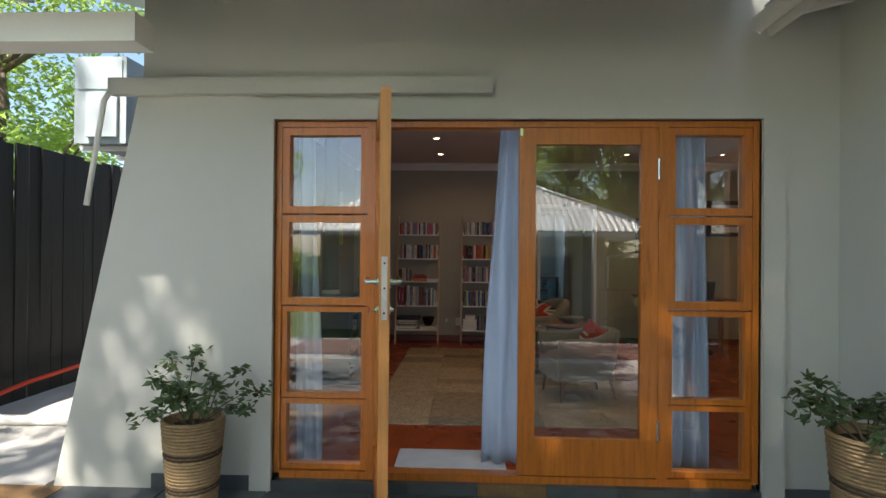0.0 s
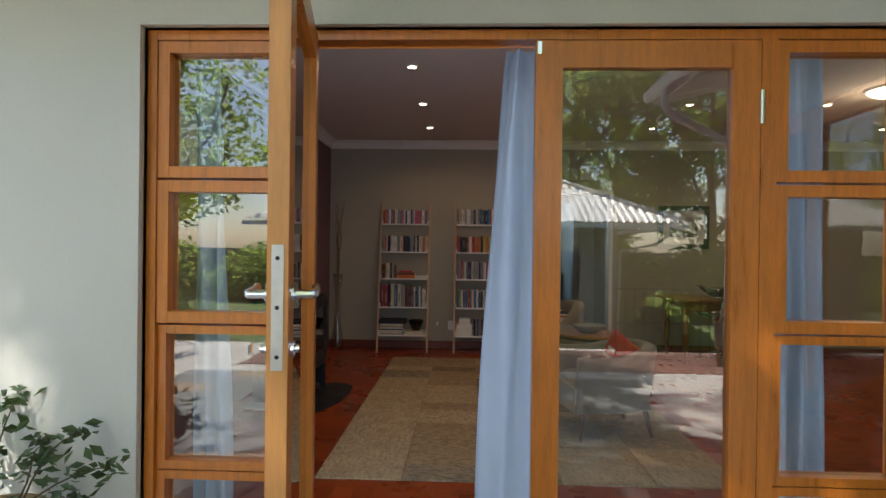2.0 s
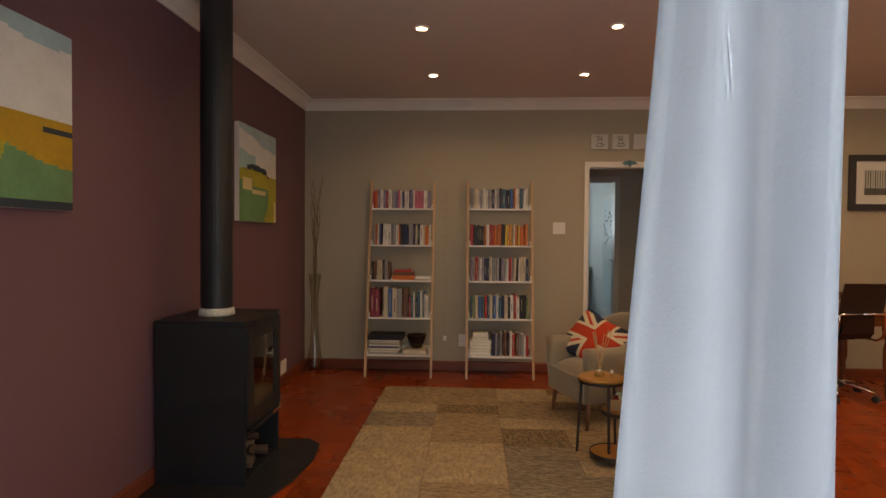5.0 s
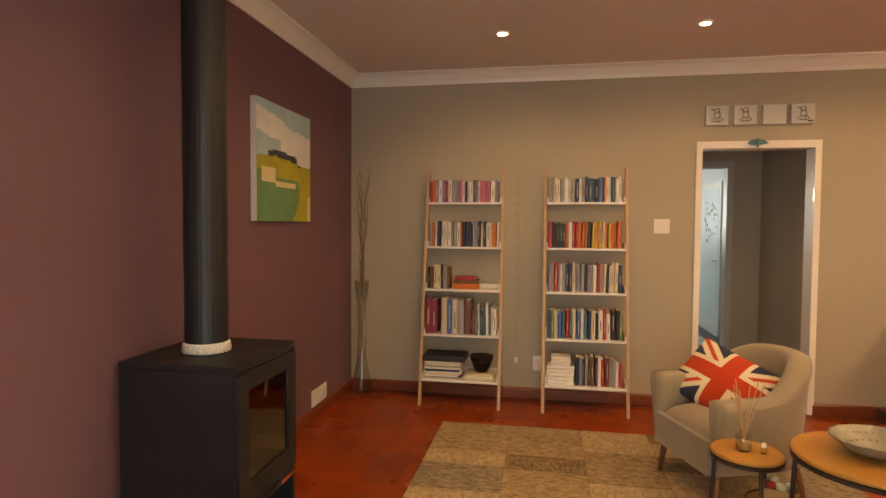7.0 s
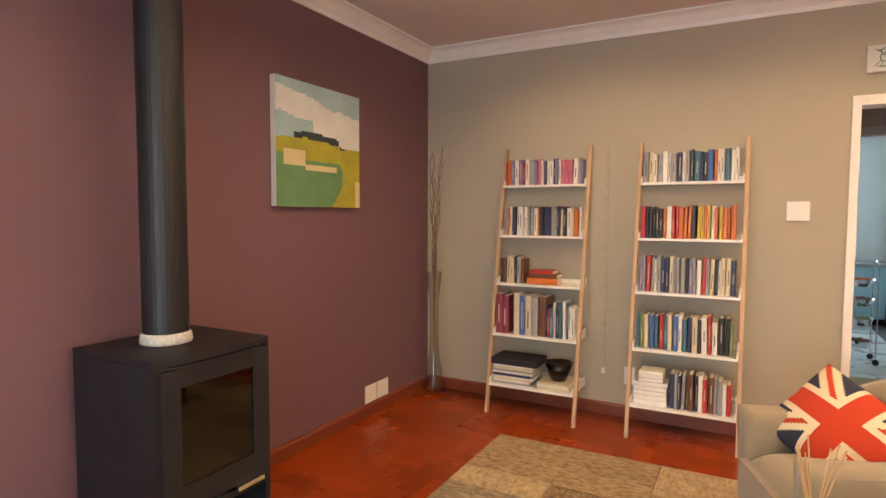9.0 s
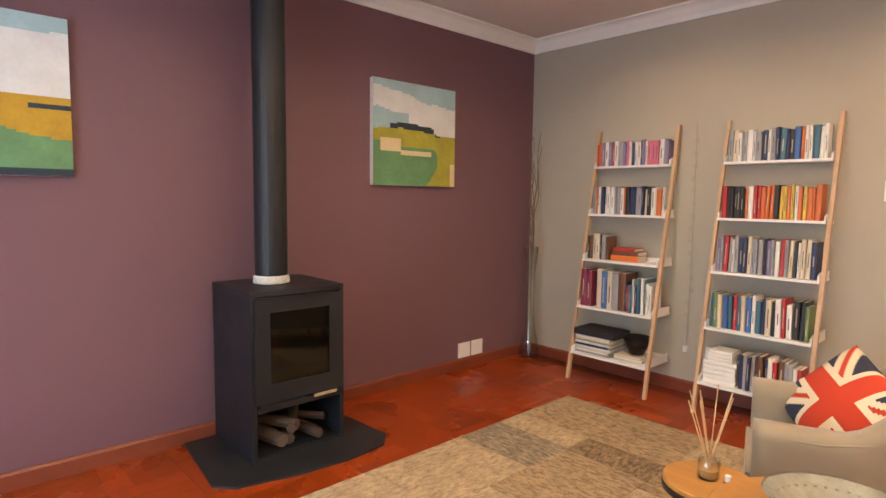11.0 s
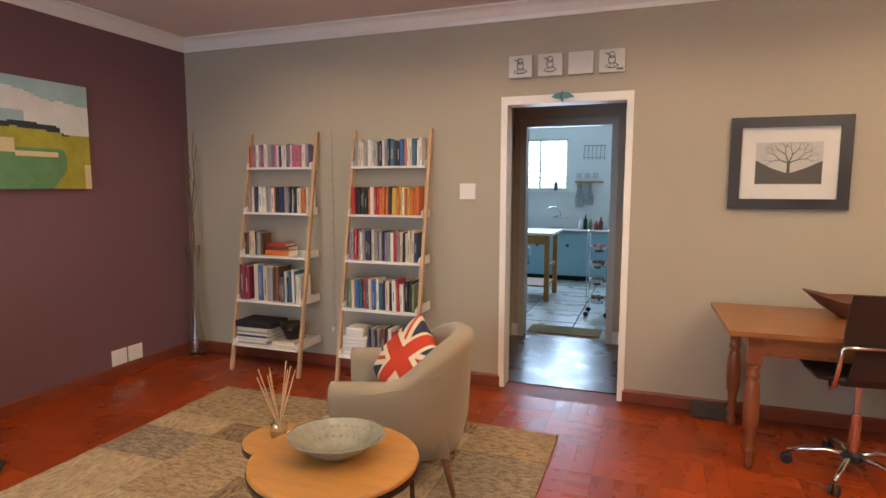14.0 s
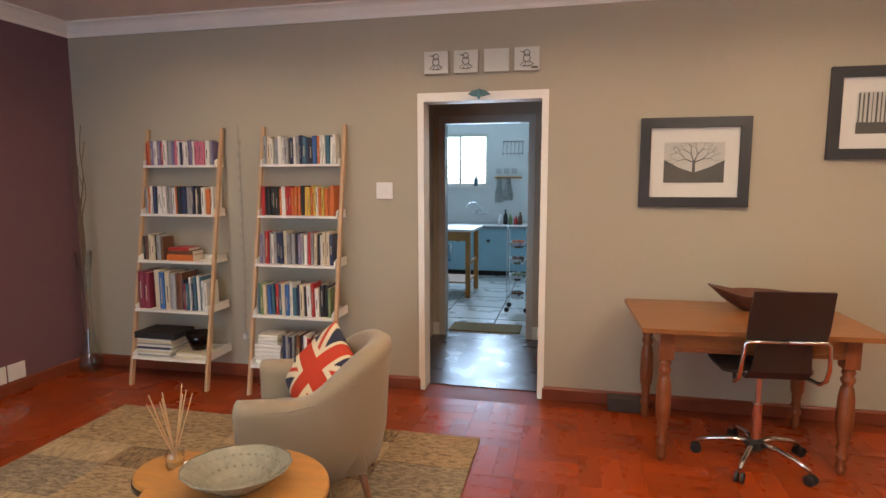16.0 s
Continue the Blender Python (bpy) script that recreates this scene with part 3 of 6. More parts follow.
hs = part("hearth_slab", prism([(-1.185, 6.42), (-0.62, 6.36), (-0.53, 6.43), (-0.46, 6.7), (-0.43, 7.0), (-0.46, 7.25), (-0.56, 7.34), (-1.185, 7.30)], 0.0, 0.012, "z"), SLABM)
tagged(hs, "black hearth plate under the wood stove", "hearth")

# ---- downlights ----
BULB = glow("lit_downlight", (1.0, 0.78, 0.5), 5.0)
# Includes the added easternmost column, which only lifts the light on that side.
for lx in LAMP_X:
    for ly in LAMP_Y:
        t = thing("downlight", "lit round recessed ceiling downlight with white rim", "downlight", pose(lx, ly, CEIL), "ceiling downlights")
        part("rim", lathe([(0.033, -0.012), (0.044, -0.006), (0.046, 0.0), (0.034, 0.0), (0.033, -0.012)], 20, caps=False), WHITE, t)
        part("bulb", lathe([(0.032, -0.006), (0.030, -0.009), (0.0, -0.010)][:2], 16), BULB, t)
        la = bpy.data.lights.new("downlight_lamp", "SPOT")
        la.energy, la.color, la.spot_size, la.spot_blend, la.shadow_soft_size = DOWN_W, (1.0, 0.70, 0.42), radians(160), 0.55, 0.03
        ob = new("downlight_lamp", la)
        ob.matrix_world = pose(lx, ly, CEIL - 0.03)

# round flush light over the east half of the room
cl = thing("ceiling_light", "lit round flush ceiling light with opal diffuser", "ceiling light", pose(4.2, 6.85, CEIL))
part("base", lathe([(0.19, -0.02), (0.195, -0.012), (0.195, -0.001)], 40), WHITE, cl)
part("diffuser", lathe([(0.04, -0.075), (0.10, -0.068), (0.15, -0.05), (0.18, -0.021)], 40), glow("opal_diffuser", (1.0, 0.84, 0.62), 3.0), cl, "glowing opal glass", smooth=True)
la = bpy.data.lights.new("ceiling_light_lamp", "POINT")
la.energy, la.color, la.shadow_soft_size = 3.0, (1.0, 0.76, 0.50), 0.12
new("ceiling_light_lamp", la).matrix_world = pose(4.2, 6.85, CEIL - 0.25)

# ---- rug ----


def rug_mat(name, light, dark, stretch, amount):
    """Worn, over-dyed wool: pale and dark threads in streaks, fine weave relief."""
    m = mat(name, light, 0.95, vary=0.25, scale=7, grain=160, bump=0.8, dist=0.004)
    N, L = m.node_tree.nodes, m.node_tree.links
    b = N["Principled BSDF"]
    old = b.inputs["Base Color"].links[0].from_socket
    tc, mp, no, ra, mx = N.new("ShaderNodeTexCoord"), N.new("ShaderNodeMapping"), N.new("ShaderNodeTexNoise"), N.new("ShaderNodeMapRange"), N.new("ShaderNodeMix")
    mp.inputs["Scale"].default_value = stretch
    no.inputs["Scale"].default_value, no.inputs["Detail"].default_value, no.inputs["Roughness"].default_value = 20.0, 9, 0.82
    L.new(tc.outputs["Object"], mp.inputs[0])
    L.new(mp.outputs[0], no.inputs["Vector"])
    L.new(no.outputs[0], ra.inputs["Value"])
    ra.inputs["From Min"].default_value, ra.inputs["From Max"].default_value = 0.50 - amount * 0.5, 0.68 - amount * 0.5
    mx.data_type = "RGBA"
    L.new(ra.outputs[0], mx.inputs["Factor"])
    L.new(old, mx.inputs["A"])
    mx.inputs["B"].default_value = (*dark, 1)
    L.new(mx.outputs["Result"], b.inputs["Base Color"])
    return m


RUG = rug_mat("faded_patchwork_wool", (0.45, 0.315, 0.17), (0.17, 0.108, 0.058), (1, 2.4, 1), 0.13)
RUG_D = rug_mat("brown_patchwork_wool", (0.36, 0.24, 0.125), (0.105, 0.066, 0.037), (2.4, 1, 1), 0.19)
RUG_L = rug_mat("pale_patchwork_wool", (0.53, 0.39, 0.22), (0.26, 0.18, 0.11), (2.4, 1, 1), 0.11)
RUG_G = rug_mat("grey_patchwork_wool", (0.38, 0.295, 0.19), (0.14, 0.103, 0.068), (1, 2.4, 1), 0.16)
rug = thing("rug", "faded patchwork wool rug of beige and brown patches", "rug")
rp = random.Random(12)
y = 5.10
cols = [0.0, 0.50, 0.98, 1.42, 1.95, 2.44]
for k in range(5):
    x = -0.25
    col = (0.50, 0.46, 0.50, 0.44, 0.54)[k]
    y = 5.10
    while y < 8.69:
        ln = rp.choice((0.22, 0.34, 0.46, 0.62))
        y1 = y + ln if 8.70 - (y + ln) > 0.15 else 8.70
        x0 = -0.25 + cols[k]
        part("patch", box(x0, -0.25 + cols[k + 1] - 0.003, y, y1 - 0.003, 0.0, 0.0095 + rp.uniform(0, 0.001)), rp.choice((RUG, RUG, RUG_L, RUG_G, RUG_D, RUG_L, RUG, RUG_L)), rug)
        y = y1

# ---- armchairs ----
LINEN = mat("beige_linen_upholstery", (0.29, 0.23, 0.155), 0.9, vary=0.10, scale=5, grain=350, bump=0.5, sheen=0.3)
BUTTON = mat("upholstery_button", (0.26, 0.21, 0.15), 0.85, vary=0.1)
LEGWOOD = mat("walnut_chair_leg", (0.19, 0.08, 0.035), 0.45, vary=0.25, stretch=(6, 6, 1))


def shell(width, depth, hf, hb, thick, z0, n=48):
    """Padded tub: a U of back and arms with a rolled top, lower at the arm fronts."""
    bm, rings = bmesh.new(), []
    a, b = width / 2, depth * 0.52
    straight = depth - b
    pts = []
    L = straight * 2 + math.pi * (a + b) / 2
    for i in range(n + 1):
        s = i / n * L
        if s < straight:
            p, nrm = Vector((-a, -straight + s, 0)), Vector((-1, 0, 0))
        elif s > L - straight:
            p, nrm = Vector((a, -(s - (L - straight)), 0)), Vector((1, 0, 0))
        else:
            th = math.pi * (s - straight) / (L - 2 * straight)
            p, nrm = Vector((-a * math.cos(th), b * math.sin(th), 0)), Vector((-b * math.cos(th), a * math.sin(th), 0)).normalized()
        k = math.sin(math.pi * i / n)
        k = max(0.0, (k - 0.45) / 0.55)
        h = hf + (hb - hf) * (k * k * (3 - 2 * k))
        pts.append((p, nrm, h))
    for p, nrm, h in pts:
        ring = []
        prof = [(-0.055, z0), (-0.02, z0 + 0.15), (0.0, h - 0.10), (0.012, h - 0.05), (0.006, h - 0.015), (-0.02, h), (-thick + 0.02, h), (-thick - 0.006, h - 0.02), (-thick, h - 0.07), (-thick + 0.01, z0 + 0.15), (-thick + 0.005, z0)]
        for o, z in prof:
            ring.append(bm.verts.new(p + nrm * o + Vector((0, 0, z))))
        rings.append(ring)
    m = len(rings[0])
    for r0, r1 in zip(rings, rings[1:]):
        for j in range(m):
            bm.faces.new((r0[j], r0[(j + 1) % m], r1[(j + 1) % m], r1[j]))
    bm.faces.new(rings[0])
    bm.faces.new(rings[-1][::-1])
    return bm


def pad(w, d, z0, z1, back=0.0, n=18):
    """A domed seat cushion with a soft edge."""
    bm, g = bmesh.new(), []
    for j in range(n + 1):
        v = -1 + 2 * j / n
        row = []
        for i in range(n + 1):
            u = -1 + 2 * i / n
            e = (1 - abs(u) ** 6) * (1 - abs(v) ** 6)
            row.append(bm.verts.new((u * w / 2, v * d / 2, z0 + (z1 - z0) * (0.55 * (e > 0) + 0.45 * e) if 0 < i < n and 0 < j < n else z0)))
        g.append(row)
    for r0, r1 in zip(g, g[1:]):
        for i in range(n):
            bm.faces.new((r0[i], r0[i + 1], r1[i + 1], r1[i]))
    bm.faces.new([g[0][i] for i in range(n + 1)] + [g[j][n] for j in range(1, n + 1)] + [g[n][i] for i in range(n - 1, -1, -1)] + [g[j][0] for j in range(n - 1, 0, -1)])
    return bm


def armchair(m, hb=0.765, soft=0.07):
    t = thing("armchair", "beige linen tub armchair with buttoned back on the rug", "armchair", m, "tub armchairs")
    part("shell", shell(0.66, 0.66, 0.575, hb, 0.095, 0.19), LINEN, t, smooth=True)
    part("seat", pad(0.50, 0.56, 0.20, 0.43), LINEN, t, smooth=True, at=pose(0, -0.05, 0))
    part("seat_front", box(-0.25, 0.25, -0.335, -0.30, 0.19, 0.36), LINEN, t, bevel=0.012)
    part("piping", tube([(-0.332, -0.30, 0.535), (-0.338, -0.1, 0.545), (-0.335, 0.03, 0.57), (-0.29, 0.17, 0.545 + soft), (-0.2, 0.28, 0.575 + 1.5 * soft), (0, 0.345, 0.58 + 1.9 * soft), (0.2, 0.28, 0.575 + 1.5 * soft), (0.29, 0.17, 0.545 + soft), (0.335, 0.03, 0.57), (0.338, -0.1, 0.545), (0.332, -0.30, 0.535)], 0.005, 6), LINEN, t, smooth=True)
    for th in (20, 50, 75, 105, 130, 160):
        c, s = math.cos(radians(th)), math.sin(radians(th))
        part("button", lathe([(0.012, -0.004), (0.011, 0.003), (0.005, 0.006)], 10), BUTTON, t, at=Matrix.Translation((0.233 * c, 0.245 * s, 0.50 + soft * s)) @ Vector((-c, -s, 0)).to_track_quat("Z", "Y").to_matrix().to_4x4())
    for x, y, dx, dy in ((-0.24, -0.27, -0.02, -0.02), (0.24, -0.27, 0.02, -0.02), (-0.2, 0.2, -0.02, 0.05), (0.2, 0.2, 0.02, 0.05)):
        part("leg", tube([(x, y, 0.21), (x + dx, y + dy, 0.0)], 0.021, 10, r_end=0.012), LEGWOOD, t, smooth=True)
    return t


FD1 = Vector((-0.946, -0.324, 0))
c1 = Vector((1.186, 7.853, 0.0105)) - FD1 * 0.345
first = armchair(pose(c1.x, c1.y, c1.z, 0, 0, -71))
c2 = Vector((1.646, 6.114, 0.0105))
armchair(pose(c2.x, c2.y, c2.z, 0, 0, -80), 0.64, 0.02)

FL_RED = mat("flag_red_cotton", (0.52, 0.045, 0.015), 0.9, vary=0.1, grain=300, bump=0.4)
FL_CREAM = mat("flag_cream_cotton", (0.70, 0.60, 0.42), 0.9, vary=0.1, grain=300, bump=0.4)
FL_NAVY = mat("flag_navy_cotton", (0.025, 0.03, 0.06), 0.9, vary=0.1, grain=300, bump=0.4)
RED_CUSH = mat("plain_red_cotton", (0.50, 0.035, 0.015), 0.9, vary=0.1, grain=300, bump=0.4)


def flag_slot(u, v):
    """Crosses of the union flag over u and v from -1 to 1."""
    if abs(u) < 0.17 or abs(v) < 0.24:
        return 0
    if abs(u) < 0.27 or abs(v) < 0.38:
        return 1
    d = abs(abs(u) - abs(v))
    if d < 0.09:
        return 0
    return 1 if d < 0.26 else 2


def cushion_mesh(w, h, puff, slot, mats, n=44):
    bm = bmesh.new()
    g = []
    for side in (1, -1):
        gr = []
        for j in range(n + 1):
            v = -1 + 2 * j / n
            row = []
            for i in range(n + 1):
                u = -1 + 2 * i / n
                e = max(0.0, (1 - u * u) * (1 - v * v)) ** 0.42
                pin = 1 - 0.07 * (u * u * (1 - abs(v)) + v * v * (1 - abs(u)))
                row.append(bm.verts.new((u * w / 2 * pin, side * (0.002 + puff * e), v * h / 2 * pin)))
            gr.append(row)
        g.append(gr)
        for j in range(n):
            for i in range(n):
                f = bm.faces.new((gr[j][i], gr[j][i + 1], gr[j + 1][i + 1], gr[j + 1][i]))
                f.material_index = slot(-1 + (2 * i + 1) / n, -1 + (2 * j + 1) / n)
    bmesh.ops.remove_doubles(bm, verts=bm.verts, dist=0.005)
    return bm


cu = part("cushion", cushion_mesh(0.60, 0.40, 0.085, flag_slot, None), [FL_RED, FL_CREAM, FL_NAVY], smooth=True)
cu.matrix_basis = Matrix.Translation((1.50, 8.06, 0.545)) @ pose(0, 0, 0, 0, 0, -36) @ pose(0, 0, 0, -42, 0, 0) @ pose(0, 0, 0, 0, 22, 0)
tagged(cu, "union flag cushion leaning on the linen armchair", "cushion")
cu = part("cushion", cushion_mesh(0.37, 0.37, 0.07, lambda u, v: 0 if u < 0.93 else 1, None, 28), [RED_CUSH, FL_CREAM], smooth=True)
cu.matrix_basis = Matrix.Translation((1.73, 6.09, 0.515)) @ pose(0, 0, 0, 0, 0, -66) @ pose(0, 0, 0, -18, 0, 0) @ pose(0, 0, 0, 0, 18, 0)
tagged(cu, "red cushion with faded pale print leaning in the armchair", "cushion")
for k, (w, z) in enumerate(((0.09, 0.06), (0.13, 0.0), (0.10, -0.06))):
    part("print_bar", box(-0.04 - w / 2, -0.04 + w / 2, -0.074, -0.071, z - 0.012, z + 0.012), FL_CREAM, cu)

# ---- side tables ----
TABLEWOOD = mat("honey_oak_top", (0.42, 0.195, 0.045), 0.42, vary=0.25, scale=4, grain=30, bump=0.1, stretch=(1, 7, 1))
TABLESTEEL = mat("dark_steel_tube", (0.07, 0.06, 0.055), 0.4, metal=0.8, vary=0.2)


def side_table(name, label, m, r, h, shelves=()):
    t = thing(name, label, "side table", m, "round nesting side tables")
    part("tabletop", lathe([(r - 0.006, h - 0.018), (r, h - 0.014), (r, h - 0.004), (r - 0.004, h)], 48), TABLEWOOD, t)
    part("top_ring", lathe([(r - 0.01, h - 0.036), (r + 0.003, h - 0.034), (r + 0.003, h - 0.019), (r - 0.01, h - 0.019)], 48), TABLESTEEL, t)
    for i in range(3):
        a = radians(38 + 120 * i)
        part("leg", tube([((r - 0.02) * math.cos(a), (r - 0.02) * math.sin(a), h - 0.03), ((r + 0.005) * math.cos(a), (r + 0.005) * math.sin(a), 0.0)], 0.009, 8), TABLESTEEL, t)
    for ox, oy, rr, zz in shelves:
        s = part("lower_tray", lathe([(rr, zz - 0.016), (rr, zz)], 40, None, ox, oy), TABLEWOOD, t)
        part("tray_ring", lathe([(rr + 0.001, zz - 0.02), (rr + 0.006, zz - 0.018), (rr + 0.006, zz + 0.004), (rr + 0.001, zz + 0.004)], 40, None, ox, oy, caps=False), TABLESTEEL, s)
    return t


RZ = 0.0108
side_table("side_table", "round oak side table on dark steel legs", pose(1.70, 6.965, RZ), 0.28, 0.58)
side_table("side_table", "small three-tier oak side table on dark steel legs", pose(1.32, 7.19, RZ), 0.14, 0.49, ((0.11, -0.06, 0.12, 0.30), (0.05, -0.1, 0.13, 0.06)))

GLAZE = mat("sage_glazed_ceramic", (0.23, 0.22, 0.17), 0.18, vary=0.25, scale=14, grain=45, bump=0.9, coat=0.5, dist=0.006)
t = thing("bowl", "oval sage glazed ceramic bowl on the oak table", "bowl", pose(1.70, 6.98, RZ + 0.58, 0, 0, 20))
bm = lathe([(0.06, 0), (0.075, 0.004), (0.12, 0.03), (0.168, 0.068), (0.172, 0.073), (0.163, 0.071), (0.115, 0.036), (0.07, 0.012), (0.02, 0.010)], 56)
for v in bm.verts:
    a = math.atan2(v.co.y, v.co.x)
    k = 1 + (0.012 * math.cos(14 * a) if v.co.z > 0.05 else 0)
    v.co.x *= 0.95 * k
    v.co.y *= 0.82 * k
part("bowl_body", bm, GLAZE, t, smooth=True)
for rr, zz, nb in ((0.138, 0.0525, 34), (0.10, 0.0315, 24), (0.055, 0.0125, 12)):
    for i in range(nb):
        a = 2 * math.pi * i / nb
        if i == 0:
            bead = part("bead", lathe([(0.0045, -0.002), (0.004, 0.001), (0.0015, 0.0025)], 6), GLAZE, t, at=pose(rr * 0.95, 0, zz))
            mesh0 = bead.data
        else:
            o = new("bead", mesh0)
            o.parent = t
            o.matrix_basis = pose(rr * 0.95 * math.cos(a), rr * 0.82 * math.sin(a), zz)

REED = mat("rattan_reed", (0.55, 0.34, 0.17), 0.7, vary=0.15)
OIL = mat("amber_oil", (0.50, 0.30, 0.12), 0.2)
t = thing("reed_diffuser", "glass reed diffuser with rattan sticks on the small table", "diffuser", pose(1.31, 7.2, RZ + 0.49))
part("bottle", lathe([(0.030, 0), (0.033, 0.004), (0.033, 0.055), (0.026, 0.066), (0.014, 0.07), (0.014, 0.085), (0.011, 0.085), (0.011, 0.068), (0.029, 0.053), (0.029, 0.006)], 24), GLASS_OBJ, t, smooth=True)
part("oil", lathe([(0.0285, 0.006), (0.0285, 0.03)], 24), OIL, t)
rr_ = random.Random(5)
for i in range(9):
    a, k = rr_.uniform(0, 6.28), rr_.uniform(0.03, 0.085)
    part("reed", tube([(-0.008 * math.cos(a), -0.008 * math.sin(a), 0.01), (k * math.cos(a), k * math.sin(a), 0.27 + rr_.uniform(-0.02, 0.02))], 0.0022, 6), REED, t)
t = thing("small_bottle", "tiny glass bottle with a white cap", "bottle", pose(1.38, 7.17, RZ + 0.49))
part("bottle_body", lathe([(0.012, 0), (0.013, 0.003), (0.013, 0.02), (0.007, 0.025)], 16), GLASS_OBJ, t, smooth=True)
part("cap", lathe([(0.009, 0.025), (0.009, 0.042)], 16), WHITE, t)
CARD = mat("kraft_box", (0.42, 0.24, 0.11), 0.8, vary=0.15)
t = thing("potpourri_box", "small open wooden box of pale and red oddments", "box", pose(1.43, 7.13, RZ + 0.3025, 0, 0, -20))
bm = box(-0.065, 0.065, -0.05, -0.046, 0, 0.07)
for q in ((-0.065, 0.065, 0.046, 0.05), (-0.065, -0.061, -0.046, 0.046), (0.061, 0.065, -0.046, 0.046)):
    box(*q, 0, 0.07, bm)
box(-0.061, 0.061, -0.046, 0.046, 0, 0.004, bm)
part("box_body", bm, CARD, t)
for i in range(7):
    part("oddment", lathe([(0.012, 0), (0.02, 0.012), (0.017, 0.03), (0.006, 0.036)], 8), (FL_CREAM, RED_CUSH, FL_CREAM)[i % 3], t, at=pose(rr_.uniform(-0.035, 0.035), rr_.uniform(-0.02, 0.02), 0.03 + 0.006 * i, rr_.uniform(-40, 40), rr_.uniform(-40, 40), 0), smooth=True)

# ---- desk, swivel chair, wooden bowl ----
DESKWOOD = mat("worn_oregon_desk", (0.27, 0.105, 0.032), 0.38, vary=0.3, scale=4, grain=35, bump=0.12, coat=0.25, stretch=(1, 8, 8))
DESKLEG = mat("turned_oregon_leg", (0.21, 0.065, 0.022), 0.38, vary=0.3, scale=4, grain=35, bump=0.12, coat=0.25, stretch=(8, 8, 1))
t = thing("desk", "old honey-brown wooden desk with turned legs", "desk", pose(3.62, 8.99, 0, 0, 0, 1.5))
part("desktop", box(-0.58, 0.58, -0.43, 0.33, 0.735, 0.76), DESKWOOD, t, bevel=0.006)
for x in (-0.44, 0.44):
    for y in (-0.32, 0.26):
        prof = [(0.012, 0.0), (0.022, 0.02), (0.026, 0.05), (0.018, 0.075), (0.030, 0.095), (0.032, 0.11), (0.02, 0.13), (0.030, 0.15), (0.022, 0.175), (0.028, 0.195), (0.026, 0.215), (0.036, 0.235), (0.040, 0.30), (0.038, 0.42), (0.030, 0.47), (0.022, 0.485), (0.034, 0.505), (0.034, 0.52), (0.024, 0.535), (0.034, 0.55), (0.026, 0.575)]
        lg = part("leg", lathe(prof, 16, None, x, y), DESKLEG, t, smooth=True)
        part("leg_block", box(x - 0.036, x + 0.036, y - 0.036, y + 0.036, 0.575, 0.734), DESKLEG, lg, bevel=0.004)
part("apron", box(-0.403, 0.403, -0.345, -0.32, 0.62, 0.733), DESKWOOD, t, bevel=0.003)
part("apron", box(-0.403, 0.403, 0.265, 0.285, 0.62, 0.733), DESKWOOD, t, bevel=0.003)
for x in (-0.455, 0.435):
    part("apron", box(x, x + 0.02, -0.283, 0.223, 0.62, 0.733), DESKWOOD, t, bevel=0.003)
part("apron_moulding", box(-0.403, 0.403, -0.352, -0.346, 0.625, 0.645), DESKLEG, t, bevel=0.002)

LEATHER = mat("dark_brown_leather", (0.026, 0.017, 0.014), 0.42, vary=0.25, scale=6, grain=150, bump=0.3)
RUBBER = mat("black_castor_plastic", (0.015, 0.015, 0.016), 0.5, vary=0.2)
CH = pose(3.68, 8.75, 0, 0, 0, 5)
t = thing("office_chair", "swivel office chair with dark leather sling and chrome base", "office chair", CH)


def sling(pts, w, th=0.012):
    bm = bmesh.new()
    P = [Vector(p) for p in pts]
    rows = []
    for i, p in enumerate(P):
        d = (P[min(i + 1, len(P) - 1)] - P[max(i - 1, 0)]).normalized()
        nrm = Vector((0, -d.z, d.y))
        ww = w[i] / 2
        rows.append([bm.verts.new((sx * ww, q.y, q.z)) for sx, q in ((-1, p), (1, p), (1, p + nrm * th), (-1, p + nrm * th))])
    for a, b in zip(rows, rows[1:]):
        for j in range(4):
            bm.faces.new((a[j], a[(j + 1) % 4], b[(j + 1) % 4], b[j]))
    bm.faces.new(rows[0][::-1])
    bm.faces.new(rows[-1])
    return bm


part("backrest", sling([(0, -0.26, 0.74), (0, -0.275, 0.80), (0, -0.295, 0.90), (0, -0.32, 1.0)], [0.36, 0.37, 0.37, 0.36]), LEATHER, t)
part("back_tongue", sling([(0, -0.262, 0.735), (0, -0.255, 0.66), (0, -0.24, 0.58), (0, -0.19, 0.53), (0, -0.1, 0.525)], [0.25, 0.26, 0.28, 0.29, 0.30]), LEATHER, t)
part("seat", sling([(0, -0.20, 0.55), (0, -0.1, 0.532), (0, 0.06, 0.535), (0, 0.17, 0.555), (0, 0.24, 0.575), (0, 0.27, 0.565)], [0.30, 0.44, 0.45, 0.45, 0.44, 0.43], 0.02), LEATHER, t, smooth=True)
for s in (-1, 1):
    part("frame_tube", tube([(s * 0.16, -0.08, 0.52), (s * 0.20, -0.2, 0.515), (s * 0.20, -0.255, 0.55), (s * 0.20, -0.28, 0.62), (s * 0.19, -0.288, 0.735), (s * 0.175, -0.29, 0.745), (0, -0.292, 0.747)], 0.010, 10), CHROME, t, smooth=True)
part("gas_column", lathe([(0.014, 0.30), (0.014, 0.51)], 16), CHROME, t)
part("column_sleeve", lathe([(0.026, 0.10), (0.025, 0.33)], 18), CHROME, t, smooth=False)
part("seat_plate", box(-0.09, 0.09, -0.1, 0.1, 0.505, 0.525), RUBBER, t, bevel=0.005)
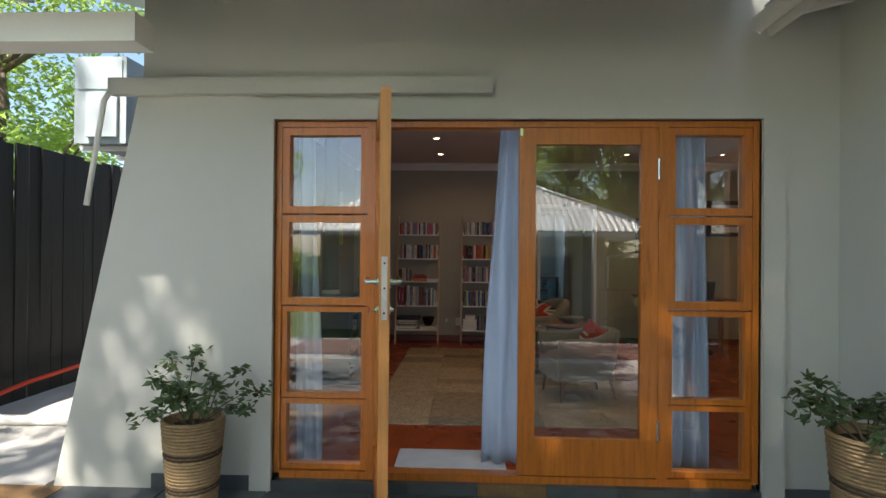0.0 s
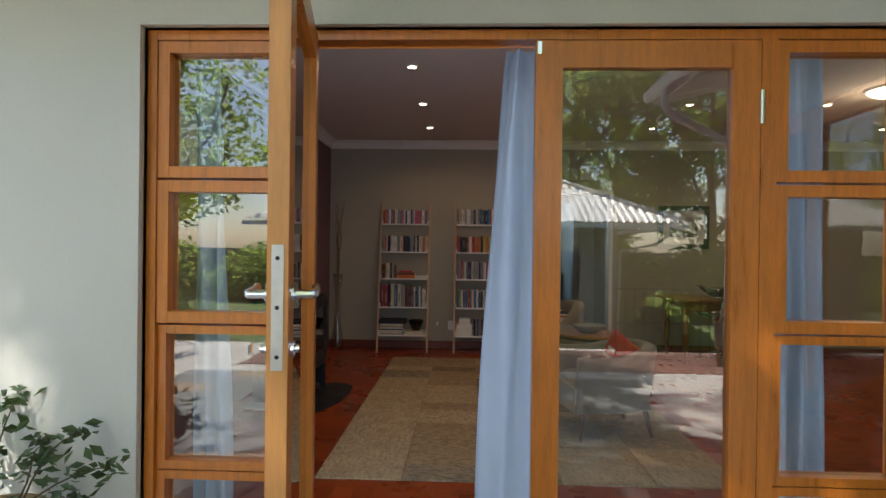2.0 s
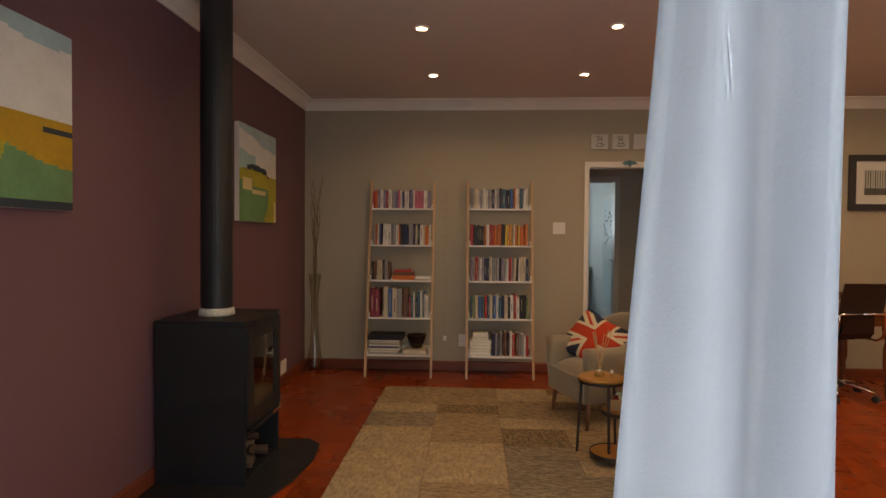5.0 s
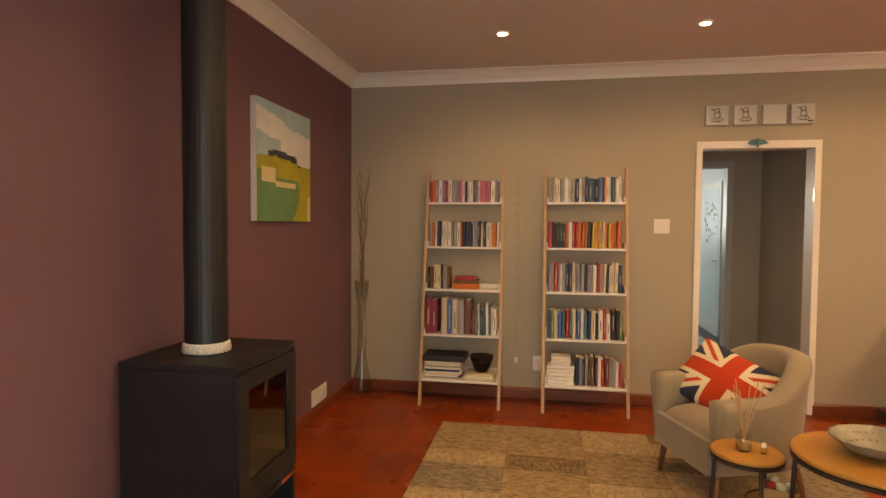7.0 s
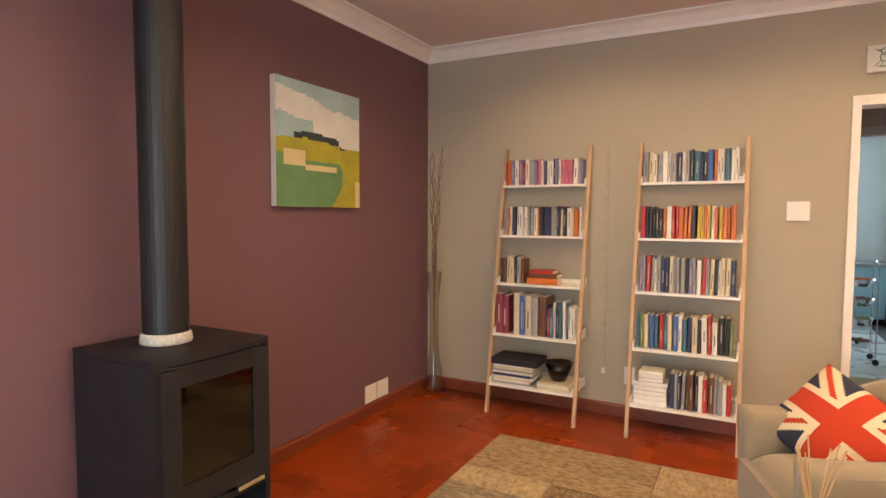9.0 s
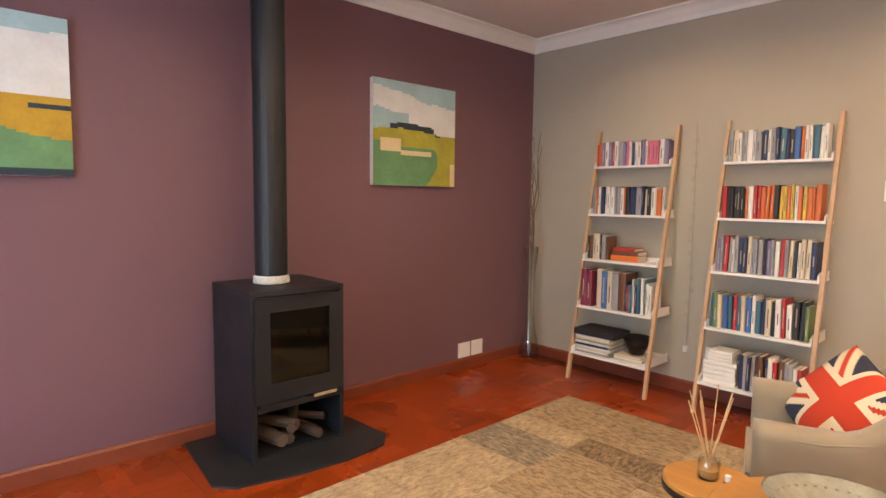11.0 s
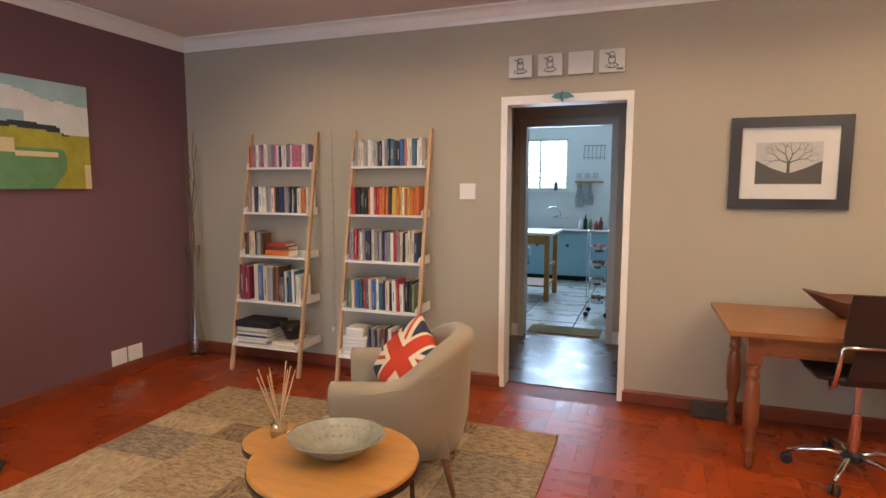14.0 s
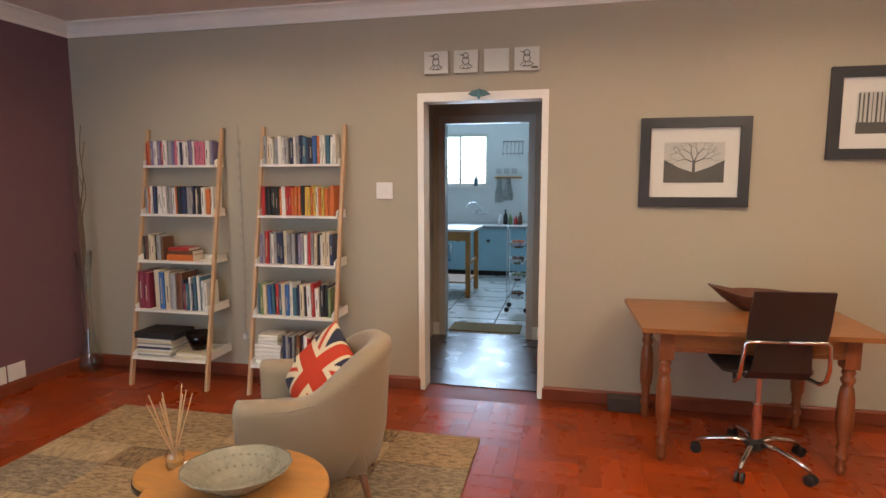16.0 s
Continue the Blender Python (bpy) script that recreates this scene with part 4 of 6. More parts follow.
part("lever", tube([(0.06, 0.02, 0.505), (0.2, 0.03, 0.495), (0.25, 0.03, 0.49)], 0.006, 8), RUBBER, t)
part("hub", lathe([(0.035, 0.075), (0.045, 0.085), (0.045, 0.12), (0.028, 0.135)], 18), RUBBER, t)
for i in range(5):
    a = radians(20 + 72 * i)
    c, s = math.cos(a), math.sin(a)
    br = part("base_arm", tube([(0.03 * c, 0.03 * s, 0.108), (0.12 * c, 0.12 * s, 0.115), (0.22 * c, 0.22 * s, 0.095), (0.29 * c, 0.29 * s, 0.072)], 0.017, 8, r_end=0.011), CHROME, t, smooth=True)
    for q in (-1, 1):
        part("castor", lathe([(0.018, -0.009), (0.028, -0.007), (0.028, 0.007), (0.018, 0.009)], 16), RUBBER, br, at=Matrix.Translation((0.29 * c - q * 0.014 * s, 0.29 * s + q * 0.014 * c, 0.0285)) @ pose(0, 0, 0, 90, 0, math.degrees(a)))
WOODBOWL = mat("dark_carved_bowl_wood", (0.10, 0.035, 0.02), 0.45, vary=0.3, scale=6, grain=60, bump=0.2)
bm = lathe([(0.07, 0), (0.10, 0.004), (0.16, 0.05), (0.20, 0.10), (0.205, 0.108), (0.19, 0.104), (0.15, 0.055), (0.08, 0.018)], 40)
for v in bm.verts:
    v.co.y *= 0.72
    if v.co.x < -0.12:
        v.co.x -= 0.9 * (-0.12 - v.co.x)
        v.co.z += 0.25 * (-0.12 - v.co.x) * (v.co.z > 0.05)
tagged(part("wooden_bowl", bm, WOODBOWL, smooth=True, at=pose(3.76, 9.1, 0.7605)), "dark carved wooden bowl with a spout on the desk", "bowl")
STONE = mat("dark_rough_stone", (0.06, 0.045, 0.04), 0.9, vary=0.4, scale=10, grain=50, bump=0.8, dist=0.01)
tagged(part("door_stop", box(2.95, 3.17, 9.30, 9.40, 0, 0.085), STONE, bevel=0.015), "dark brick used as a door stop by the wall", "brick")

# ---- pictures ----
FRAMEWOOD = mat("blue_black_picture_frame", (0.028, 0.03, 0.038), 0.4, vary=0.2)
MOUNT = mat("white_mount_card", (0.72, 0.71, 0.69), 0.8, vary=0.03)
INK = mat("grey_ink", (0.09, 0.09, 0.09), 0.8, vary=0.2)
INK_L = mat("pale_grey_ink", (0.55, 0.55, 0.54), 0.8, vary=0.15)
PIC_GLASS = glass_mat("picture_glass", (0.97, 0.97, 0.97), gain=1.0)


def framed(label, x, z, w, h):
    """A framed print on the north wall; its front is towards -y."""
    t = thing("framed_picture", label, "picture", pose(x, BY, z), "framed pictures over the desk")
    fw, y0, y1 = 0.062, -0.03, -0.002
    part("frame_side", box(-w / 2, -w / 2 + fw, y0, y1, -h / 2, h / 2), FRAMEWOOD, t, bevel=0.004)
    part("frame_side", box(w / 2 - fw, w / 2, y0, y1, -h / 2, h / 2), FRAMEWOOD, t, bevel=0.004)
    part("frame_side", box(-w / 2 + fw, w / 2 - fw, y0, y1, h / 2 - fw, h / 2), FRAMEWOOD, t, bevel=0.004)
    part("frame_side", box(-w / 2 + fw, w / 2 - fw, y0, y1, -h / 2, -h / 2 + fw), FRAMEWOOD, t, bevel=0.004)
    part("mount", box(-w / 2 + fw, w / 2 - fw, -0.010, -0.004, -h / 2 + fw, h / 2 - fw), MOUNT, t)
    pw, ph = (w - 2 * fw) * 0.34, (h - 2 * fw) * 0.29
    part("print", box(-pw, pw, -0.0125, -0.0105, -ph, ph), INK_L, t)
    g = part("glazing", box(-w / 2 + fw, w / 2 - fw, -0.020, -0.018, -h / 2 + fw, h / 2 - fw), PIC_GLASS, t)
    g.visible_shadow = False
    return t, pw, ph


t, pw, ph = framed("dark framed print of a bare tree over the desk", 3.43, 1.628, 0.65, 0.56)
part("print_hill", prism([(-pw, -ph), (pw, -ph), (pw, ph * 0.1), (pw * 0.5, -ph * 0.25), (0, -ph * 0.5), (-pw * 0.5, -ph * 0.25), (-pw, ph * 0.15)], -0.0135, -0.0127), INK, t)
bm = tube([(0, -0.0132, -ph * 0.5), (0, -0.0132, ph * 0.1)], 0.010, 5, r_end=0.008)
rt = random.Random(3)


def twig(x, z, a, l, r):
    x1, z1 = x + l * math.cos(a), min(z + l * math.sin(a), ph * 0.96)
    if abs(x1) > pw:
        return
    tube([(x, -0.0132, z), (x1, -0.0132, z1)], r, 4, bm, r * 0.6)
    if l > 0.02:
        for da in (0.55, -0.45):
            twig(x1, z1, a + da * rt.uniform(0.6, 1.4), l * 0.76, r * 0.62)


for a in (0.4, 1.2, 1.9, 2.75):
    twig(0, 0, a, 0.055, 0.006)
for v in bm.verts:
    v.co.y = -0.0132 + (v.co.y + 0.0132) * 0.08
part("print_tree", bm, INK, t)
t, pw, ph = framed("dark framed print of slender woodland trunks", 4.50, 1.91, 0.66, 0.54)
part("print_ground", box(-pw, pw, -0.0135, -0.0127, -ph, -ph * 0.45), INK, t)
for i in range(16):
    x = -pw + 0.012 + (2 * pw - 0.024) * i / 15
    part("print_trunk", box(x - rt.uniform(0.002, 0.006), x + rt.uniform(0.002, 0.006), -0.0135, -0.0127, -ph * 0.45, ph * 0.98), INK, t)


SKYB, CLOUD, OLIVE, GREEN, CREAM, PDARK, OCHRE = [mat(n, c, 0.7, vary=v, scale=s, grain=60, bump=0.3) for n, c, v, s in (("painted_sky", (0.34, 0.50, 0.54), 0.15, 6), ("painted_cloud", (0.66, 0.67, 0.66), 0.12, 7), ("painted_olive_field", (0.36, 0.33, 0.035), 0.25, 8), ("painted_green_field", (0.12, 0.26, 0.115), 0.25, 8), ("painted_cream_wall", (0.66, 0.55, 0.33), 0.1, 8), ("painted_dark_trees", (0.02, 0.035, 0.05), 0.2, 8), ("painted_ochre_field", (0.45, 0.27, 0.02), 0.25, 8))]


def land_a(u, v):
    """Sky, cloud, hill line, fields and two low walls; u to the right, v up, 0 to 1."""
    wob = 0.03 * math.sin(7 * u) + 0.02 * math.sin(17 * u + 1)
    if v > 0.93 + wob * 0.5 - 0.14 * u:
        return 0
    if v > 0.60 + 0.12 * (1 - u) + wob:
        return 1
    if v > 0.535 + 0.02 * math.sin(5 * u):
        return 5 if 0.18 < u < 0.72 and v < 0.575 + 0.03 * math.sin(4 * u) else (0 if u < 0.4 else 1)
    if 0.73 < u < 0.79 and v > 0.50:
        return 5
    if 0.08 < u < 0.31 and 0.33 < v < 0.455:
        return 4
    if 0.31 < u < 0.68 and 0.29 < v < 0.345 - 0.25 * (u - 0.5) ** 2:
        return 4
    if u > 0.93 and v < 0.23:
        return 4
    return 3 if v < 0.33 + 0.05 * math.sin(3 * u) and u < 0.62 + 0.15 * math.sin(6 * v) else (3 if v < 0.42 and u < 0.08 else 2)


def land_b(u, v):
    if v > 0.92 + 0.03 * math.sin(6 * u):
        return 0
    if v > 0.50:
        return 1
    if v < 0.05:
        return 5
    if u > 0.78 and 0.42 < v < 0.46:
        return 5
    if v > 0.30 + 0.06 * math.sin(5 * u):
        return 6 if u > 0.3 else 2
    return 3 if u > 0.35 + 0.2 * math.sin(4 * v) else 2


def canvas(label, y0, y1, z0, z1, fn, n=64):
    t = thing("canvas_painting", label, "painting", pose(WX, 0, 0), "canvas paintings on the plum wall")
    part("stretcher", box(0.002, 0.038, y0, y1, z0, z1), MOUNT, t)
    bm = bmesh.new()
    g = [[bm.verts.new((0.0395, y0 + (y1 - y0) * i / n, z0 + (z1 - z0) * j / n)) for i in range(n + 1)] for j in range(n + 1)]
    for j in range(n):
        for i in range(n):
            f = bm.faces.new((g[j][i], g[j][i + 1], g[j + 1][i + 1], g[j + 1][i]))
            f.material_index = fn((i + 0.5) / n, (j + 0.5) / n)
    part("painted_canvas", bm, [SKYB, CLOUD, OLIVE, GREEN, CREAM, PDARK, OCHRE], t)


canvas("landscape canvas of green fields under a cloudy sky", 7.685, 8.445, 1.462, 2.18, land_a)
canvas("landscape canvas of ochre and green fields and pale sky", 5.20, 5.955, 1.455, 2.175, land_b)

# ---- small wall things ----
SWITCHW = mat("white_switch_plastic", (0.75, 0.74, 0.72), 0.35, vary=0.03)
t = thing("light_switch", "white square light switch on the taupe wall", "light switch", pose(1.38, BY, 1.447))
part("plate", box(-0.06, 0.06, -0.010, -0.001, -0.058, 0.058), SWITCHW, t, bevel=0.004)
part("rocker", box(-0.028, 0.028, -0.014, -0.0102, -0.03, 0.03), SWITCHW, t, bevel=0.002)
for k, (y0, y1) in enumerate(((8.545, 8.68), (8.69, 8.83))):
    t = thing("wall_socket", "white double wall socket above the skirting", "socket", pose(WX, (y0 + y1) / 2, 0.155), "sockets on the plum wall")
    part("plate", box(0.001, 0.010, -0.065, 0.065, -0.06, 0.06), SWITCHW, t, bevel=0.004)
    for z in (-0.02, 0.02):
        part("socket_face", box(0.0102, 0.013, -0.045, 0.045, z - 0.016, z + 0.016), SWITCHW, t, bevel=0.001)
t = thing("wall_socket", "white socket between the ladder bookcases", "socket", pose(0.415, BY, 0.30))
part("plate", box(-0.035, 0.035, -0.010, -0.001, -0.06, 0.06), SWITCHW, t, bevel=0.004)
for x, z in ((-0.012, -0.01), (0.012, -0.01), (0, 0.015)):
    part("pin_hole", lathe([(0.004, -0.001), (0.004, 0.001)], 8), DARK, t, at=pose(x, -0.0105, z, 90, 0, 0))
# string of small garlands hanging between the bookcases
GARL = mat("faded_paper_garland", (0.36, 0.33, 0.27), 0.9, vary=0.15)
t = thing("string_garland", "string of small faded paper scraps hanging down the wall", "garland", pose(0.24, BY, 0))
part("string", tube([(0.0, -0.004, 1.93), (0.008, -0.005, 1.2), (0.0, -0.004, 0.33)], 0.0016, 5), GARL, t)
rg = random.Random(8)
for i in range(16):
    z = 0.48 + i * 0.088
    part("scrap", prism([(-0.02, 0), (0.004, 0.018), (0.022, -0.004), (0.0, -0.02)], -0.008, -0.005), GARL, t, at=pose(rg.uniform(-0.012, 0.02), 0, z, 0, rg.uniform(-40, 40), 0))
part("adaptor", box(-0.014, 0.014, -0.03, -0.001, 0.30, 0.34), SWITCHW, t, bevel=0.003)
for i, (x, kind) in enumerate(((1.765, 1), (1.97, 2), (2.175, 0), (2.375, 3))):
    t = thing("sketch_tile", "small grey board with a line drawing of a bird" if kind else "small grey board with a plain ruled line", "sketch board", pose(x, BY, 2.308), "sketch boards over the doorway")
    GR = COVERS.setdefault("board", mat("grey_painted_board", (0.56, 0.57, 0.55), 0.8, vary=0.08))
    part("board", box(-0.081, 0.081, -0.034, -0.001, -0.073, 0.073), GR, t, bevel=0.002)
    part("ruled_line", box(-0.079, 0.079, -0.0352, -0.0342, -0.008, -0.0065), INK_L, t)
    if kind:
        ring = lambda cx, cz, r: [(cx + r * math.cos(a / 14 * 6.283), -0.0355, cz + r * 1.1 * math.sin(a / 14 * 6.283)) for a in range(15)]
        part("ink_line", tube(ring(0, 0.035, 0.018), 0.003, 4), INK, t)
        part("ink_line", tube(ring(0, 0.004, 0.022), 0.003, 4), INK, t)
        part("ink_line", tube([(-0.016, -0.0355, 0.045), (-0.045, -0.0355, 0.048), (-0.018, -0.0355, 0.036)], 0.003, 4), INK, t)
        part("ink_line", tube([(-0.015, -0.0355, -0.015), (-0.045, -0.0355, -0.04), (-0.02, -0.0355, -0.047), (0.02, -0.0355, -0.047), (0.045, -0.0355, -0.036), (0.015, -0.0355, -0.015)], 0.003, 4), INK, t)
        for q in (-0.012, 0.012):
            part("ink_line", tube([(q * 0.4, -0.0355, -0.018), (q * 1.6, -0.0355, -0.045)], 0.002, 4), INK, t)
    if kind == 3:
        part("signature_bar", box(0.03, 0.072, -0.0355, -0.0342, -0.062, -0.05), INK, t)
TEALM = mat("teal_painted_metal", (0.08, 0.20, 0.23), 0.5, vary=0.25)
t = thing("wall_ornament", "small teal metal bird ornament over the doorway", "ornament", pose(2.06, BY - 0.03, 2.085))
part("wing", prism([(-0.075, 0.008), (-0.045, 0.03), (-0.01, 0.035), (0, 0.02), (-0.02, -0.01), (-0.05, -0.005)], -0.012, 0.0), TEALM, t, bevel=0.003)
part("wing", prism([(0.08, 0.002), (0.045, 0.03), (0.01, 0.035), (0.0, 0.02), (0.02, -0.01), (0.05, -0.003)], -0.012, 0.0), TEALM, t, bevel=0.003)
part("body", lathe([(0.004, -0.03), (0.014, -0.01), (0.016, 0.015), (0.008, 0.04)], 12), TEALM, t, smooth=True, at=pose(0, -0.014, 0))

# ---- tall glass vase with twisted branches ----
t = thing("floor_vase", "tall clear glass floor vase with twisted branches", "vase", pose(-1.06, 9.27, 0))
prof = [(0.075, 0.0), (0.085, 0.01), (0.088, 0.06), (0.07, 0.16), (0.042, 0.30), (0.034, 0.50), (0.038, 0.75), (0.062, 0.97), (0.058, 0.97), (0.034, 0.75), (0.030, 0.50), (0.038, 0.30), (0.066, 0.16), (0.082, 0.06), (0.07, 0.018)]
part("vase_body", lathe(prof, 28), GLASS_OBJ, t, smooth=True)
TWIG = mat("dried_twisted_branch", (0.16, 0.11, 0.07), 0.85, vary=0.25)
rv = random.Random(21)
for i in range(8):
    a, k = rv.uniform(0, 6.28), rv.uniform(0.02, 0.09)
    top = rv.uniform(1.5, 1.98)
    pts = []
    for j in range(22):
        q = j / 21
        sw = 0.018 * max(0, q - 0.35) * 2
        sprd = k * max(0, q - 0.45) * 1.6
        x = max(-0.135, sprd * math.cos(a) + sw * math.sin(j * 1.3 + i))
        pts.append((x, min(0.13, sprd * math.sin(a) + sw * math.cos(j * 1.1 + 2 * i)), 0.02 + top * q))
    part("branch", tube(pts, 0.0055, 6, r_end=0.0025), TWIG, t, smooth=True)

# ---- doorway to the hall ----
fr = thing("door_3", "white painted door frame of the kitchen passage", "door frame", kind="structure")
for x0, x1 in ((DX0 - 0.012, DX0 + 0.032), (DX1 - 0.032, DX1 + 0.012)):
    part("jamb", box(x0, x1, BY - 0.014, BY + 0.145, 0, DTOP + 0.012), WHITE, fr, bevel=0.004)
part("head", box(DX0 + 0.032, DX1 - 0.032, BY - 0.014, BY + 0.145, DTOP - 0.045, DTOP + 0.012), WHITE, fr, bevel=0.004)
for z in (0.3, 1.7):
    part("hinge", lathe([(0.006, z - 0.05), (0.006, z + 0.05)], 8, None, DX1 - 0.034, BY - 0.005), CHROME, fr)
HALLFLOOR = mat("dark_polished_hall_boards", (0.05, 0.022, 0.018), 0.3, vary=0.3, scale=5, grain=40, bump=0.05, coat=0.4)
HALLW = mat("brown_taupe_hall_paint", (0.48, 0.41, 0.33), 0.75, vary=0.06)
HX0, HX1, HY0, HY1 = 1.38, 2.62, BY + 0.13, 10.93
structure("hall_floor", box(HX0, HX1, HY0, HY1 + 0.1, -0.1, 0.0), HALLFLOOR, "dark polished floor of the passage", "floor")
structure("hall_ceiling", box(HX0, HX1, HY0, HY1, 2.5, 2.6), CEIL_WHITE, "plain passage ceiling", "ceiling")
structure("wall_hall_west", box(HX0 - 0.1, HX0, HY0, HY1, 0, 2.6), HALLW, "brown taupe passage wall", "wall")
structure("wall_hall_east", box(HX1, HX1 + 0.1, HY0, HY1, 0, 2.6), HALLW, "brown taupe passage wall", "wall")
KX0, KX1, KDX0, KDX1 = -0.5, 2.75, 1.50, 2.29
bm = box(HX0 - 0.1, KDX0 - 0.06, HY1, HY1 + 0.1, 0, 2.6)
box(KDX1 + 0.06, HX1 + 0.1, HY1, HY1 + 0.1, 0, 2.6, bm)
box(KDX0 - 0.06, KDX1 + 0.06, HY1, HY1 + 0.1, 2.12, 2.6, bm)
structure("wall_hall_north", bm, HALLW, "brown taupe wall round the kitchen door", "wall")
fr = thing("door_4", "white painted inner kitchen door frame", "door frame", kind="structure")
GREYPAINT = mat("grey_white_gloss_paint", (0.55, 0.53, 0.50), 0.4, vary=0.05)
for x0, x1 in ((KDX0 - 0.06, KDX0), (KDX1, KDX1 + 0.06)):
    part("jamb", box(x0, x1, HY1 - 0.015, HY1 + 0.115, 0, 2.12), GREYPAINT, fr, bevel=0.004)
part("head", box(KDX0, KDX1, HY1 - 0.015, HY1 + 0.115, 2.05, 2.12), GREYPAINT, fr, bevel=0.004)
for nm, x0, x1 in (("baseboard_hall", HX0, KDX0 - 0.06), ("baseboard_hall_east", KDX1 + 0.06, HX1)):
    structure(nm, box(x0, x1, HY1 - 0.02, HY1 - 0.001, 0.001, 0.12), WHITE, "white passage skirting", "skirting", bevel=0.004)

# ---- kitchen ----
KY0, KY1 = 11.03, 15.1
KWALL = mat("white_kitchen_paint", (0.72, 0.74, 0.72), 0.6, vary=0.04)
structure("kitchen_floor", box(KX0, KX1, KY0, KY1, -0.1, -0.006), mat("dark_tile_joint", (0.10, 0.10, 0.10), 0.8), "pale tiled kitchen floor", "floor")
structure("kitchen_ceiling", box(KX0 - 0.1, KX1 + 0.1, KY0, KY1 + 0.1, 2.6, 2.7), KWALL, "plain white kitchen ceiling", "ceiling")
structure("wall_kitchen_west", box(KX0 - 0.1, KX0, KY0, KY1, -0.1, 2.6), KWALL, "white kitchen wall", "wall")
bm = box(KX0, HX0 - 0.1, KY0 - 0.1, KY0, -0.1, 2.6)
box(HX1 + 0.1, KX1 + 0.1, KY0 - 0.1, KY0, -0.1, 2.6, bm)
structure("wall_kitchen_south", bm, KWALL, "white kitchen wall", "wall")
bm = box(KX1, KX1 + 0.1, KY0, KY1, -0.1, 2.6)
structure("wall_kitchen_east", bm, KWALL, "white kitchen wall", "wall")
WX0, WX1, WZ0, WZ1 = 0.38, 1.33, 1.42, 2.28
bm = box(KX0 - 0.1, WX0, KY1, KY1 + 0.15, -0.1, 2.6)
box(WX1, KX1 + 0.1, KY1, KY1 + 0.15, -0.1, 2.6, bm)
box(WX0, WX1, KY1, KY1 + 0.15, -0.1, WZ0, bm)
box(WX0, WX1, KY1, KY1 + 0.15, WZ1, 2.6, bm)
structure("wall_kitchen_north", bm, KWALL, "white kitchen wall with a window", "wall")
w = thing("window_3", "white steel kitchen window with burglar bars", "window", kind="structure")
for x0, x1, z0, z1 in ((WX0, WX0 + 0.04, WZ0, WZ1), (WX1 - 0.04, WX1, WZ0, WZ1), (WX0 + 0.04, WX1 - 0.04, WZ0, WZ0 + 0.04), (WX0 + 0.04, WX1 - 0.04, WZ1 - 0.04, WZ1), ((WX0 + WX1) / 2 - 0.015, (WX0 + WX1) / 2 + 0.015, WZ0 + 0.04, WZ1 - 0.04)):
    part("window_bar", box(x0, x1, KY1 + 0.04, KY1 + 0.08, z0, z1), WHITE, w)
for i in range(4):
    z = WZ0 + 0.12 + 0.10 * i
    part("burglar_bar", tube([(WX0 + 0.04, KY1 + 0.03, z), (WX1 - 0.04, KY1 + 0.03, z)], 0.007, 6), WHITE, w)
part("window_sill", box(WX0 - 0.05, WX1 + 0.05, KY1 - 0.06, KY1 - 0.001, WZ0 - 0.03, WZ0 - 0.002), WHITE, w)
p = part("pane", box(WX0 + 0.03, WX1 - 0.03, KY1 + 0.057, KY1 + 0.061, WZ0 + 0.03, WZ1 - 0.03), GLASS, w)
p.visible_shadow = False
BLUE = mat("pale_blue_cupboard_paint", (0.30, 0.50, 0.58), 0.45, vary=0.06)
STEELTOP = mat("grey_counter_top", (0.30, 0.29, 0.28), 0.4, vary=0.15)
for i in range(7):
    x = 2.70 - 0.48 * (i + 1)
    t = thing("kitchen_cabinet", "pale blue kitchen base cupboard under the counter", "cabinet", pose(x, 14.5, 0), "blue kitchen cupboards")
    part("body", box(0, 0.478, 0.02, 0.58, 0.08, 0.765), BLUE, t)
    part("plinth", box(0, 0.478, 0.05, 0.56, 0, 0.079), DARK, t)
    dr = part("door", box(0.006, 0.472, 0.0, 0.018, 0.09, 0.755), BLUE, t, bevel=0.004)
    part("handle", lathe([(0.026, 0), (0.026, 0.012), (0.014, 0.02)], 14), INK, dr, at=pose(0.17, -0.001, 0.56, 90, 0, 0))
tagged(part("worktop", box(KX0, KX1 - 0.002, 14.47, 15.095, 0.768, 0.80), STEELTOP, bevel=0.004), "grey kitchen worktop along the window wall", "worktop")
t = thing("kitchen_tap", "chrome wall-mounted kitchen tap with curved spout", "tap", pose(1.2, 15.1, 0.98))
part("tap_body", tube([(-0.1, -0.05, 0), (0.16, -0.05, 0)], 0.014, 8), CHROME, t)
for x in (-0.08, 0.14):
    part("tap_mount", tube([(x, 0, 0), (x, -0.05, 0)], 0.014, 8), CHROME, t)
    part("tap_handle", tube([(x, -0.05, 0.0), (x + 0.06, -0.09, 0.03)], 0.008, 6), CHROME, t)
part("spout", tube([(0.03, -0.05, 0.0), (0.02, -0.07, 0.10), (-0.04, -0.12, 0.17), (-0.14, -0.17, 0.16), (-0.19, -0.19, 0.10)], 0.011, 8), CHROME, t, smooth=True)
for i, (x, h, c) in enumerate(((1.66, 0.24, BK), (1.74, 0.17, GN), (1.83, 0.14, RD), (1.58, 0.15, WH), (1.9, 0.2, BR))):
    tagged(part("kitchen_bottle", lathe([(0.03, 0), (0.034, 0.01), (0.034, h * 0.6), (0.014, h * 0.78), (0.014, h)], 14), cover(c), smooth=True, at=pose(x, 14.85, 0.8005)), "bottle standing on the kitchen worktop", "bottle", "bottles on the worktop")
